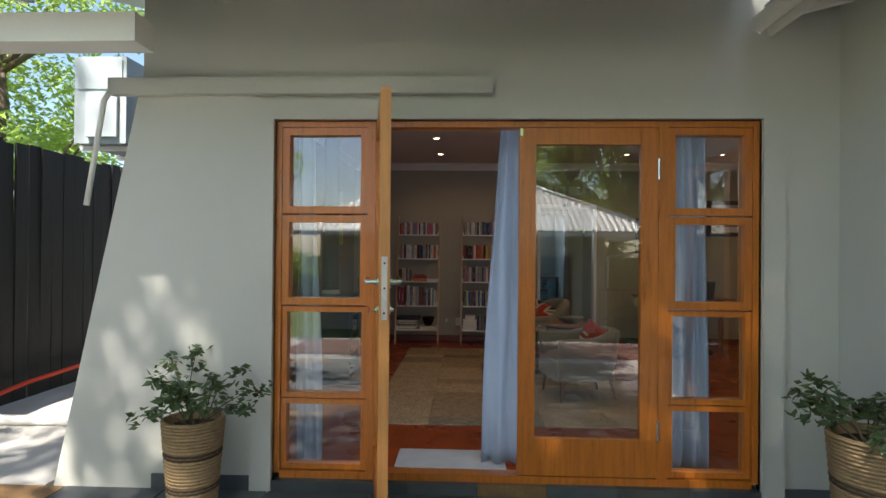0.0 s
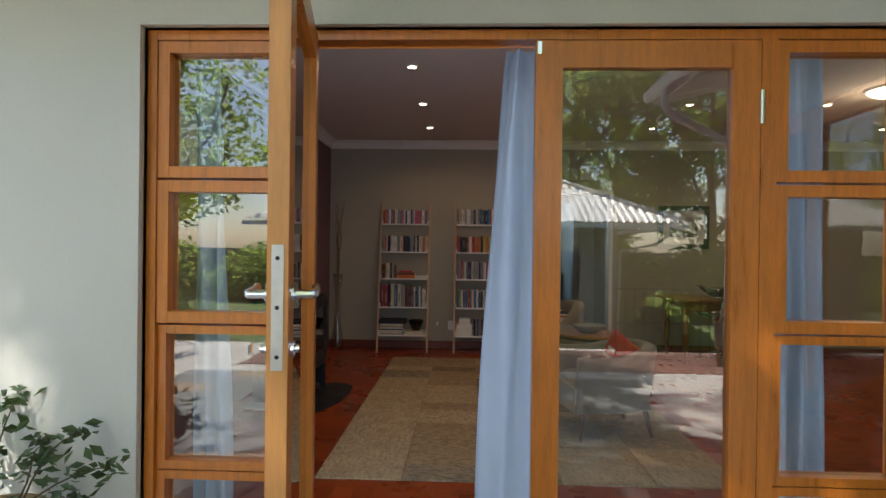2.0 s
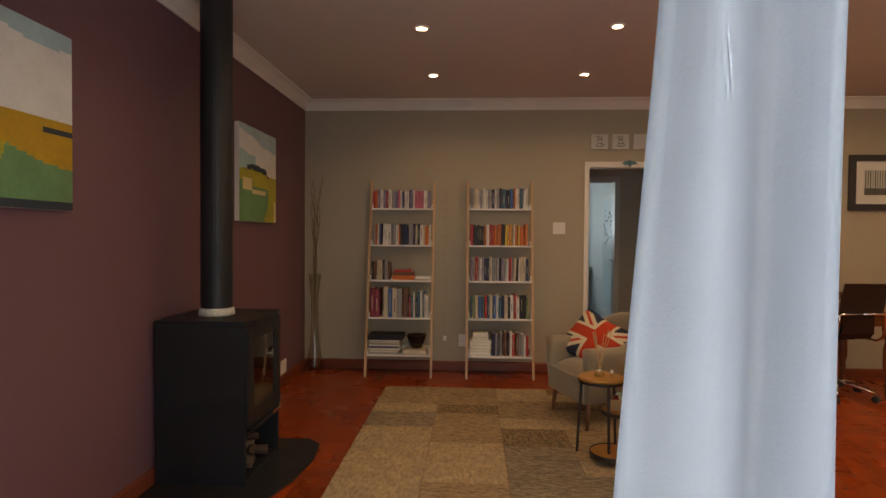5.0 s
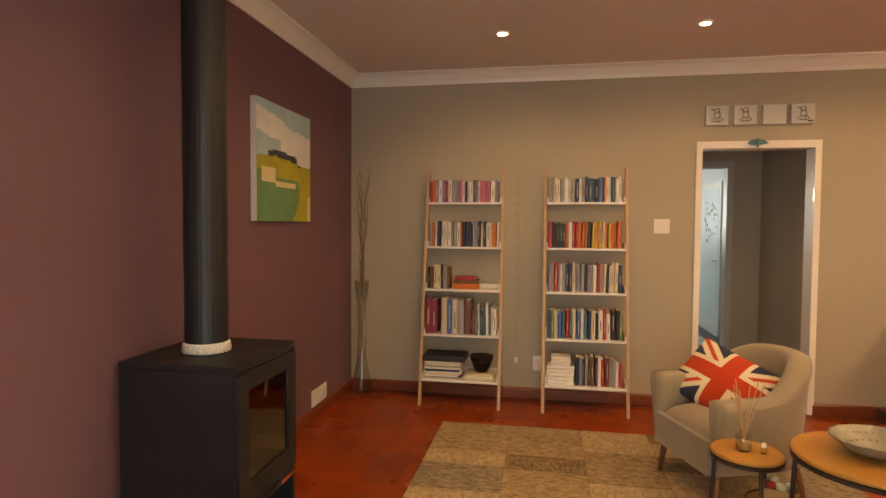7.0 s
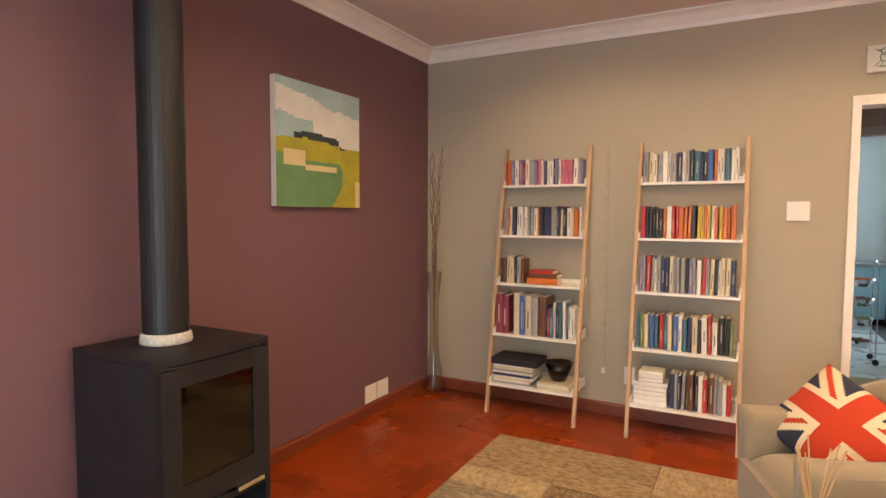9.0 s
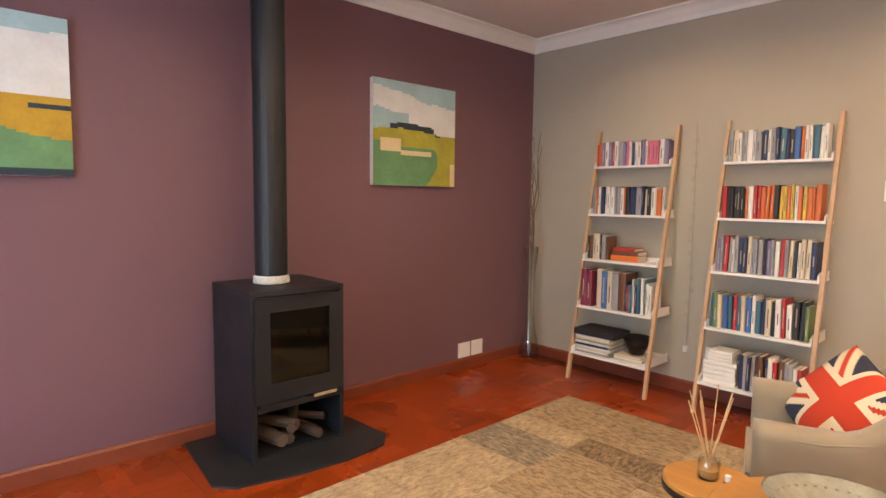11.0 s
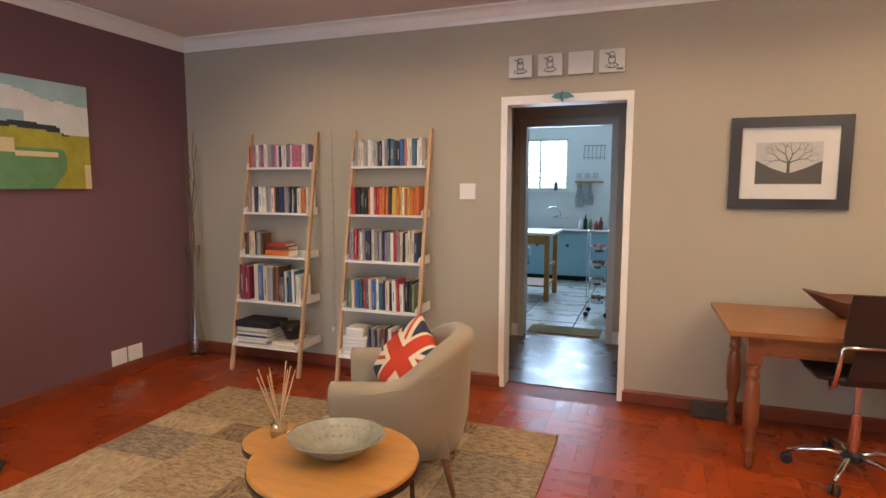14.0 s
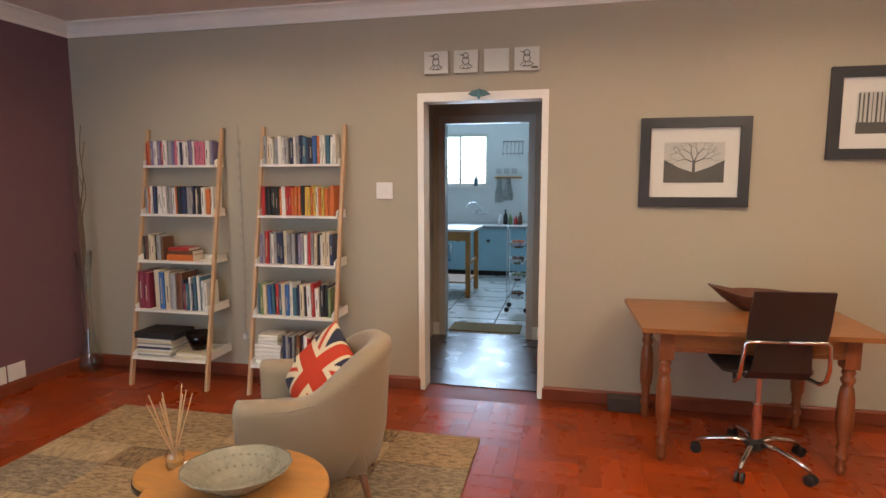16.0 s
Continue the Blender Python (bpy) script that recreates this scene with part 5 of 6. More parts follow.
tagged(part("sill_bottle", lathe([(0.03, 0), (0.034, 0.01), (0.034, 0.10), (0.014, 0.13), (0.014, 0.17)], 14), cover(TL), smooth=True, at=pose(1.14, 15.06, WZ0 - 0.001)), "pale bottle on the kitchen window sill", "bottle")
rk = part("hook_rail", box(1.45, 1.9, 15.075, 15.099, 1.545, 1.575), TABLEWOOD, bevel=0.003)
tagged(rk, "narrow wooden hook rail on the kitchen wall", "hook rail")
for i, x in enumerate((1.53, 1.68)):
    c = part("tea_towel", curtain(x - 0.04, x + 0.04, 15.05, 1.545, 1.15 + 0.04 * i, x - 0.07, x + 0.07, 2, 0.014), mat("checked_tea_towel", (0.55, 0.56, 0.55), 0.9, vary=0.3, scale=18, grain=90), smooth=True)
    tagged(c, "pale patterned tea towel hanging from a hook rail", "tea towel", "tea towels")
for i in range(3):
    tl = part("picture_tile", box(1.47 + 0.13 * i, 1.56 + 0.13 * i, 15.085, 15.099, 1.62, 1.71), INK_L, bevel=0.003)
    tagged(tl, "small grey decorative tile on the kitchen wall", "tile", "decorative tiles")
t = thing("wire_rack", "wire plate rack hung on the kitchen wall", "rack", pose(1.75, 15.1, 1.95))
for i in range(6):
    part("wire", tube([(-0.16 + 0.064 * i, -0.005, 0.2), (-0.16 + 0.064 * i, -0.12, 0.0), (-0.16 + 0.064 * i, -0.005, -0.03)], 0.004, 5), INK, t)
for z, y in ((0.2, -0.008), (0.0, -0.12)):
    part("wire", tube([(-0.17, y, z), (0.17, y, z)], 0.004, 5), INK, t)
# work table with blue tray and stool
t = thing("kitchen_table", "pine kitchen work table with a white top", "table", pose(1.03, 12.98, 0))
part("tabletop", box(-0.48, 0.46, -0.28, 0.5, 0.86, 0.89), WHITE, t, bevel=0.005)
for x in (-0.43, 0.38):
    for y in (-0.24, 0.42):
        part("leg", box(x - 0.03, x + 0.03, y - 0.03, y + 0.03, 0, 0.858), TABLEWOOD, t, bevel=0.004)
part("apron", box(-0.40, 0.35, -0.25, -0.23, 0.74, 0.857), TABLEWOOD, t)
part("shelf", box(-0.42, 0.37, -0.22, 0.40, 0.18, 0.20), TABLEWOOD, t)
part("stretcher", box(0.37, 0.39, -0.21, 0.39, 0.42, 0.46), TABLEWOOD, t)
STOOLB = mat("blue_stool_vinyl", (0.07, 0.22, 0.42), 0.5, vary=0.1)
t = thing("stool", "steel stool with a blue padded seat", "stool", pose(1.08, 12.42, 0))
part("seat", lathe([(0.16, 0.52), (0.17, 0.53), (0.17, 0.55), (0.15, 0.565)], 24), STOOLB, t)
for i in range(4):
    a = radians(45 + 90 * i)
    part("leg", tube([(0.12 * math.cos(a), 0.12 * math.sin(a), 0.52), (0.19 * math.cos(a), 0.19 * math.sin(a), 0)], 0.010, 8), CHROME, t)
part("back_rail", tube([(-0.15, 0.05, 0.54), (-0.16, 0.08, 0.72), (0, 0.16, 0.74), (0.16, 0.08, 0.72), (0.15, 0.05, 0.54)], 0.009, 8), CHROME, t, smooth=True)
# vegetable trolley
t = thing("wire_trolley", "slim chrome wire trolley with fruit baskets", "trolley", pose(2.10, 12.15, 0))
for x in (-0.11, 0.11):
    for y in (-0.14, 0.14):
        lg = part("post", tube([(x, y, 0.06), (x, y, 0.95)], 0.006, 6), CHROME, t)
        part("castor", lathe([(0.02, -0.01), (0.028, -0.007), (0.028, 0.007), (0.02, 0.01)], 12), RUBBER, lg, at=pose(x, y, 0.03, 90, 0, 0))
    part("top_hoop", tube([(x, -0.14, 0.95), (x, 0, 0.99), (x, 0.14, 0.95)], 0.006, 6), CHROME, t, smooth=True)
for z, c in ((0.14, BR), (0.36, GN), (0.55, BR), (0.74, OR)):
    bm = lathe([(0.07, z), (0.10, z + 0.03), (0.125, z + 0.07), (0.122, z + 0.07), (0.09, z + 0.03), (0.06, z + 0.006)], 18)
    for v in bm.verts:
        v.co.x *= 0.86
    part("basket", bm, CHROME, t)
    for i in range(5):
        part("fruit", lathe([(0.01, -0.03), (0.03, -0.015), (0.034, 0.005), (0.022, 0.026), (0.006, 0.032)], 10), cover(c), t, at=pose(0.05 * math.cos(i * 1.3), 0.06 * math.sin(i * 1.3), z + 0.055), smooth=True)
# glazed door with dark decals on the east kitchen wall
FROST = mat("frosted_white_door_glass", (0.66, 0.74, 0.74), 0.35, vary=0.04)
d = thing("door_5", "white kitchen side door with frosted glass and dark decals", "door", kind="structure")
part("door_leaf", box(KX1 - 0.045, KX1 - 0.002, 12.6, 13.5, 0.0, 2.05), WHITE, d)
part("frosted_pane", box(KX1 - 0.05, KX1 - 0.046, 12.68, 13.42, 0.2, 1.97), FROST, d)
rd_ = random.Random(6)
for i in range(34):
    y, z = rd_.uniform(12.75, 13.35), rd_.uniform(1.25, 1.8)
    part("decal", box(KX1 - 0.053, KX1 - 0.0505, y - 0.01, y + 0.01, z - 0.018, z + 0.018), INK, d, at=None)
part("door_handle", tube([(KX1 - 0.05, 12.66, 1.0), (KX1 - 0.09, 12.66, 1.0), (KX1 - 0.09, 12.78, 1.0)], 0.009, 8), CHROME, d)
tagged(part("kitchen_mat", box(1.50, 2.22, 11.08, 11.40, 0.002, 0.014), mat("tan_coir_mat", (0.30, 0.22, 0.11), 0.95, vary=0.2, grain=200, bump=0.6), bevel=0.004), "flat tan coir mat at the kitchen door", "door mat")

# ---- terrace, garden and surroundings ----
GRASS = mat("garden_grass", (0.12, 0.17, 0.045), 0.95, vary=0.4, scale=1.5, grain=40, bump=0.6, dist=0.02)
bm = box(-120, 120, -160, 120, -0.32, -0.30)
structure("ground", bm, GRASS, "lawn and earth around the house", "ground")
structure("terrace", box(-6.0, 6.0, -1.9, WALL_F0, -0.29, -0.045), CONCRETE, "paved terrace in front of the house", "terrace")
structure("threshold", box(OX0, OX1, WALL_F0, 4.0, -0.2, -0.003), SLATE_RUST, "slate threshold under the doors", "threshold")

# eave of the house roof with rafters
ROOFT = mat("grey_roof_sheet", (0.30, 0.30, 0.30), 0.5, vary=0.1)
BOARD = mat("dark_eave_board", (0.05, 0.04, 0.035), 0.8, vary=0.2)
EAVE_Y = 3.0
sl = 0.30
eave = lambda y: 2.62 + (y - EAVE_Y) * sl
rf = thing("eave_roof", "sheet roof overhang on white-painted rafters", "roof", kind="structure")
part("roof_sheet", prism([(EAVE_Y - 0.1, eave(EAVE_Y) + 0.10), (WALL_F0 + 3.2, eave(WALL_F0 + 3.2) + 0.10), (WALL_F0 + 3.2, eave(WALL_F0 + 3.2) + 0.14), (EAVE_Y - 0.1, eave(EAVE_Y) + 0.14)], -2.3, 2.12, "x"), ROOFT, rf)
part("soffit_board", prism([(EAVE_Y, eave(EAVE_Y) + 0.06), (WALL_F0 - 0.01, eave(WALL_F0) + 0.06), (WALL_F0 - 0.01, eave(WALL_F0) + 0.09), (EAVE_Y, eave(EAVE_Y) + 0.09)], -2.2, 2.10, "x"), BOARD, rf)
part("fascia", box(-2.3, 2.12, EAVE_Y - 0.03, EAVE_Y, eave(EAVE_Y) - 0.09, eave(EAVE_Y) + 0.09), WHITE, rf, bevel=0.004)
for x in (-2.1, -0.9, 0.4, 1.72):
    part("rafter", prism([(EAVE_Y, eave(EAVE_Y) - 0.06), (WALL_F0 - 0.005, eave(WALL_F0) - 0.06), (WALL_F0 - 0.005, eave(WALL_F0) + 0.058), (EAVE_Y, eave(EAVE_Y) + 0.058)], x, x + 0.05, "x"), WHITE, rf, bevel=0.003)
part("verge_beam", box(-2.35, -1.05, 3.25, 3.42, 2.36, 2.50), WHITE, rf, bevel=0.006)
# eave of the side wing, with gutter, rafters and a bent downpipe
we = thing("wing_roof", "sheet roof over the side wing with gutter and rafters", "roof", kind="structure")
part("roof_sheet", prism([(2.22, 2.74), (5.45, 3.55), (5.45, 3.59), (2.22, 2.78)], 0.95, WALL_F0 - 0.002, "y"), ROOFT, we)
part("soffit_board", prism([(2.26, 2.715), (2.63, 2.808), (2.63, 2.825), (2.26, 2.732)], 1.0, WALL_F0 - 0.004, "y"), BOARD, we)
part("fascia", box(2.235, 2.258, 0.95, WALL_F0 - 0.004, 2.60, 2.735), WHITE, we, bevel=0.003)
part("end_fascia", prism([(2.26, 2.60), (3.6, 2.93), (3.6, 3.07), (2.26, 2.735)], 0.95, 0.975, "y"), WHITE, we)
gut = [(2.145 + 0.045 - 0.045 * math.cos(math.pi * k / 10), 2.70 - 0.075 * math.sin(math.pi * k / 10)) for k in range(11)]
gut += [(2.19 + 0.039 * math.cos(math.pi * k / 10), 2.70 - 0.068 * math.sin(math.pi * k / 10)) for k in range(11)]
part("gutter", prism(gut, 0.93, WALL_F0 - 0.01, "y"), WHITE, we)
for k in range(4):
    y = 1.2 + 0.78 * k
    part("rafter", prism([(2.26, 2.60), (2.635, 2.694), (2.635, 2.804), (2.26, 2.71)], y, y + 0.05, "y"), WHITE, we, bevel=0.003)
part("downpipe", tube([(2.19, 1.36, 2.63), (2.19, 1.36, 2.50), (2.24, 1.37, 2.43), (2.56, 1.39, 2.26), (2.68, 1.40, 2.18), (2.71, 1.40, 2.10), (2.71, 1.40, -0.03)], 0.034, 12), WHITE, we, smooth=True)
tagged(part("roof_slab", box(-1.5, 6.7, 7.1, 15.6, 2.85, 3.0), ROOFT), "roof over the house", "roof", kind="structure")
tagged(part("roof_front_slab", box(2.64, 6.7, WALL_F0, 7.1, 2.85, 3.0), ROOFT), "roof over the house", "roof", kind="structure")
# cable duct along the wall
tagged(part("cable_duct", box(-1.56, 0.68, WALL_F0 - 0.062, WALL_F0 - 0.001, 2.27, 2.365), PLASTER_OUT, bevel=0.004), "pale boxed duct fixed along the plastered wall", "duct")
tagged(part("trim_line", box(0.69, 2.25, WALL_F0 - 0.012, WALL_F0 - 0.001, 2.2465, 2.255), PLASTER_OUT), "thin plaster line over the doors", "trim", kind="structure")
pp = part("drain_pipe", tube([(-1.56, WALL_F0 - 0.03, 2.30), (-1.60, WALL_F0 - 0.03, 2.24), (-1.70, WALL_F0 - 0.03, 1.62)], 0.016, 10), WHITE, smooth=True)
tagged(pp, "thin white condensate pipe leaning on the wall end", "pipe")
# air conditioner on the west wall
t = thing("air_conditioner", "weathered grey outdoor air conditioner unit under the eave", "air conditioner", pose(-2.5, 5.2, 2.24))
ACM = mat("grey_unit_enamel", (0.33, 0.37, 0.39), 0.45, vary=0.12)
part("casing", box(-0.22, 0.22, 0.0, 0.8, 0, 0.72), ACM, t, bevel=0.02)
part("side_cover", box(-0.10, 0.16, -0.035, -0.001, 0.05, 0.42), ACM, t, bevel=0.02)
part("front_panel", box(-0.19, 0.19, -0.012, -0.001, 0.45, 0.69), ACM, t, bevel=0.005)
for z in (-0.04,):
    part("bracket", box(-0.24, 1.09, 0.1, 0.15, z, z + 0.035), WHITE, t)
    part("bracket", box(-0.24, 1.09, 0.6, 0.65, z, z + 0.035), WHITE, t)
structure("wall_west_outer", box(WX - 0.24, WX - 0.202, WALL_F0 + 0.18, 12.0, -0.3, 2.9), PLASTER_OUT, "plastered outer side wall", "wall")
# timber fence along the west side
FENCEM = mat("black_stained_fence_board", (0.018, 0.015, 0.014), 0.8, vary=0.45, scale=5, grain=40, bump=0.6, dist=0.004, stretch=(6, 6, 0.6), objvary=0.5)
fe = thing("fence", "tall black-stained board fence along the side passage", "fence")
rf_ = random.Random(9)
fm = [finish(box(-0.012, 0.012, -0.072 - 0.004 * k, 0.072, -0.3, 2.32 + 0.015 * k), "board", FENCEM, bevel=0.003) for k in range(3)]
for i in range(64):
    o = new("board", rf_.choice(fm))
    o.parent = fe
    o.matrix_basis = pose(-3.60 + rf_.uniform(-0.006, 0.006), 1.0 + 0.158 * i + (0.02 if i % 9 == 4 else 0), 0, 0, rf_.uniform(-0.5, 0.5), 0)
for z in (0.4, 1.9):
    part("fence_rail", box(-3.66, -3.615, 0.9, 11.0, z, z + 0.08), FENCEM, fe)
tagged(part("hose_pipe", tube([(-3.5, 3.5, 0.0), (-3.45, 4.5, 0.04), (-3.4, 5.6, 0.16), (-3.42, 7.5, 0.2)], 0.02, 8), FL_RED, smooth=True), "old red pipe along the foot of the fence", "pipe")
tagged(part("drain_channel", tube([(-3.3, 5.0, 0.0), (-1.95, 5.02, 0.0)], 0.04, 10), WHITE, smooth=True), "white drain pipe lying across the passage", "pipe")
structure("passage_paving", box(-3.6, -1.95, WALL_F0, 12.0, -0.29, -0.04), CONCRETE, "concrete side passage", "paving")

# glazed door of the side wing
d = thing("door_6", "orange pine framed glazed door in the side wing", "door", kind="structure")
for y0, y1 in ((3.36, 3.45), (1.76, 1.85), (2.56, 2.66)):
    part("stile", box(2.655, 2.72, y0, y1, -0.02, 2.19), PINE, d, bevel=0.004)
part("rail", box(2.657, 2.718, 1.85, 3.36, 2.08, 2.19), PINE, d, bevel=0.004)
part("rail", box(2.657, 2.718, 1.85, 3.36, -0.02, 0.16), PINE, d, bevel=0.004)
for y0, y1 in ((1.84, 2.57), (2.65, 3.37)):
    p = part("pane", box(2.685, 2.689, y0, y1, 0.15, 2.09), GLASS, d)
    p.visible_shadow = False
structure("wing_floor", box(2.84, 5.4, 1.65, WALL_F0 - 0.002, -0.2, -0.03), PARQUET_GAP, "dark floor of the side wing", "floor")
structure("wing_inner_wall", box(5.2, 5.4, 1.65, WALL_F0, -0.03, 2.8), WALL_GREY, "plain inner wall of the side wing", "wall")

# ---- plants ----
LEAF = mat("glossy_dark_leaf", (0.05, 0.085, 0.035), 0.4, vary=0.4, island=1.0, grain=30, bump=0.0)
LEAF2 = mat("tree_leaf", (0.10, 0.165, 0.04), 0.5, vary=0.5, island=1.0, grain=30, bump=0.0)
for lf in (LEAF2, LEAF):
    nt = lf.node_tree
    tl, mxs = nt.nodes.new("ShaderNodeBsdfTranslucent"), nt.nodes.new("ShaderNodeMixShader")
    tl.inputs[0].default_value = (0.42, 0.56, 0.12, 1)
    mxs.inputs[0].default_value = 0.6 if lf is LEAF2 else 0.1
    nt.links.new(nt.nodes["Principled BSDF"].outputs[0], mxs.inputs[1])
    nt.links.new(tl.outputs[0], mxs.inputs[2])
    nt.links.new(mxs.outputs[0], nt.nodes["Material Output"].inputs[0])
STEM = mat("brown_stem", (0.13, 0.09, 0.055), 0.85, vary=0.25)
TRUNK = mat("rough_tree_bark", (0.12, 0.085, 0.06), 0.95, vary=0.35, scale=5, grain=30, bump=1.0, dist=0.02)
BASKET = mat("woven_seagrass", (0.34, 0.23, 0.12), 0.9, vary=0.35, scale=20, grain=120, bump=0.8, dist=0.004)
BASKET_D = mat("dark_woven_seagrass", (0.07, 0.045, 0.025), 0.9, vary=0.3)
SOIL = mat("potting_soil", (0.035, 0.025, 0.018), 0.95, vary=0.4, grain=80, bump=0.8, dist=0.01)


def leaves(points, size, rnd, name, material, parent, label=""):
    """Many small folded leaves, each of four triangles, round the points."""
    n = len(points)
    P = np.array(points)
    a = rnd.uniform(0, 2 * np.pi, n)
    tilt = rnd.uniform(-0.9, 0.6, n)
    d = np.stack([np.cos(a) * np.cos(tilt), np.sin(a) * np.cos(tilt), np.sin(tilt)], 1)
    s = np.cross(d, rnd.normal(0, 1, (n, 3)))
    s /= np.linalg.norm(s, axis=1)[:, None]
    up = np.cross(s, d)
    L = (size * rnd.uniform(0.6, 1.3, n))[:, None]
    W = L * 0.24
    base, tip = P, P + d * L
    mid = P + d * L * 0.48
    V = np.stack([base, mid + s * W + up * W * 0.35, tip, mid - s * W + up * W * 0.35, mid - up * W * 0.15], 1).reshape(-1, 3)
    k = np.arange(n)[:, None] * 5
    Fc = np.concatenate([k + np.array([q]) for q in ((0, 1, 4), (1, 2, 4), (2, 3, 4), (3, 0, 4))], 0)
    me = bpy.data.meshes.new(name)
    me.from_pydata(V.tolist(), [], Fc.tolist())
    me.materials.append(material)
    ob = new(name, me)
    ob.parent = parent
    if label:
        ob["label"] = label
    return ob


def pot_plant(m, r, h, seed, spread, height, label):
    rnd, rg2 = np.random.default_rng(seed), random.Random(seed)
    t = thing("potted_plant", label, "potted plant", m, "potted shrubs on the terrace")
    pot = part("basket_pot", lathe([(r * 0.72, 0), (r * 0.78, 0.02), (r * 0.98, h - 0.02), (r * 1.02, h), (r * 0.94, h), (r * 0.9, h - 0.06), (r * 0.5, h - 0.065)], 36), BASKET, t)
    nb = int(h / 0.018)
    for i in range(nb):
        z = 0.012 + i * 0.018
        rr = r * (0.74 + 0.26 * z / h) + 0.002
        dark = i in (nb // 4, nb // 4 + 1, int(nb * 0.62), int(nb * 0.62) + 1)
        n = 44
        pts = [((rr + 0.003 * (1 if (j + i) % 2 else -1)) * math.cos(2 * math.pi * j / n), (rr + 0.003 * (1 if (j + i) % 2 else -1)) * math.sin(2 * math.pi * j / n), z) for j in range(n + 1)]
        part("weave_strand", tube(pts, 0.0072, 5), BASKET_D if dark else BASKET, pot, smooth=True)
    part("soil", lathe([(r * 0.88, h - 0.062), (r * 0.86, h - 0.045)], 24), SOIL, t)
    L = []
    for i in range(13):
        a, ln = rg2.uniform(0, 6.28), rg2.uniform(0.6, 1.0)
        p = Vector((0.3 * r * math.cos(a), 0.3 * r * math.sin(a), h - 0.05))
        d = Vector((math.cos(a) * spread, math.sin(a) * spread * 0.6, height * rg2.uniform(0.25, 1.0))) * ln
        pts = []
        for j in range(8):
            q = j / 7
            pts.append(p + d * q + Vector((0.02 * math.sin(5 * q + i), 0.02 * math.cos(4 * q + 2 * i), 0.06 * math.sin(math.pi * q))))
        part("stem", tube(pts, 0.0045, 5, None, 0.0015), STEM, t)
        for j in range(3, 8):
            dens = 11 if j > 5 else 6
            for k in range(dens):
                L.append(pts[j] + Vector([rg2.gauss(0, 0.022) for _ in range(3)]))
    leaves(L, 0.055, rnd, "foliage", LEAF, t, "small dark green leaves")


pot_plant(pose(-0.93, 3.64, -0.035), 0.155, 0.49, 3, 0.40, 0.46, "sparse dark-leaved shrub in a tall woven basket pot")
pot_plant(pose(2.38, 3.22, -0.035), 0.19, 0.60, 8, 0.34, 0.34, "leafy shrub in a wide woven basket pot")
pot_plant(pose(3.80, -0.95, -0.037), 0.20, 0.62, 15, 0.42, 0.55, "bushy shrub in a tall pot at the terrace edge")


def tree(m, height, spread, seed, nleaf, leaf, label, low=0.35, group="garden trees"):
    """Tapered trunk, forked limbs and a ragged crown of single leaves."""
    rnd, rg2 = np.random.default_rng(seed), random.Random(seed)
    t = thing("tree", label, "tree", m, group)
    part("trunk", tube([(0, 0, -0.3), (0.05, 0.03, height * 0.2), (-0.05, 0.08, height * 0.45), (0.05, 0, height * 0.75)], spread * 0.055, 12, r_end=spread * 0.015), TRUNK, t, smooth=True)
    tips = []
    for i in range(15):
        a, z0 = i * 2.4 + rg2.uniform(-0.3, 0.3), height * rg2.uniform(low * 0.8, 0.72)
        ln = spread * rg2.uniform(0.55, 1.0) * (1.1 - 0.4 * z0 / height)
        pts = [Vector((ln * q * math.cos(a + 0.4 * q), ln * q * math.sin(a + 0.4 * q), z0 + height * 0.28 * q * rg2.uniform(0.7, 1.2))) for q in (0, 0.25, 0.5, 0.75, 1.0)]
        part("limb", tube(pts, spread * 0.02, 7, r_end=spread * 0.005), TRUNK, t, smooth=True)
        tips += [(pts[2], 0.6), (pts[3], 0.9), (pts[4], 1.0)]
    for i in range(10):
        tips.append((Vector((rg2.gauss(0, spread * 0.3), rg2.gauss(0, spread * 0.3), height * rg2.uniform(0.7, 1.0))), 0.9))
    C = np.array([list(p) for p, w in tips])
    which = rnd.integers(0, len(C), nleaf)
    sub = rnd.normal(0, 1, (len(C) * 7, 3)) * np.array([spread * 0.17, spread * 0.17, spread * 0.12])
    pick = rnd.integers(0, 7, nleaf)
    P = C[which] + sub[which * 7 + pick] + rnd.normal(0, spread * 0.045, (nleaf, 3))
    leaves(P, leaf, rnd, "crown", LEAF2, t)
    return t


# Unseen tall tree, added so its crown throws dappled shade on terrace and front.
tree(pose(-0.6, -3.3, -0.3), 13.8, 4.5, 5, 30000, 0.17, "tall unseen leafy tree added to shade the terrace", 0.5)
tree(pose(0.4, -3.5, -0.3), 5.8, 1.9, 51, 11000, 0.10, "small leafy tree overhanging the outbuilding roof", 0.40)
for k, (x, y, h, sp) in enumerate(((4.6, -15.6, 10.0, 3.7), (9.6, -15.4, 11.0, 4.2), (14.4, -16.0, 11.0, 4.2), (7.4, -20.0, 12.5, 4.6))):
    tree(pose(x, y, -0.3), h, sp, 37 + k, 24000, 0.19, "dense leafy tree beyond the garden wall", 0.1)
tree(pose(-7.0, 9.5, -0.3), 6.5, 2.8, 23, 16000, 0.12, "sunlit leafy tree behind the fence", 0.25)
tree(pose(-7.5, -7.5, -0.3), 7.5, 3.6, 29, 12000, 0.19, "leafy tree at the edge of the garden", 0.2)


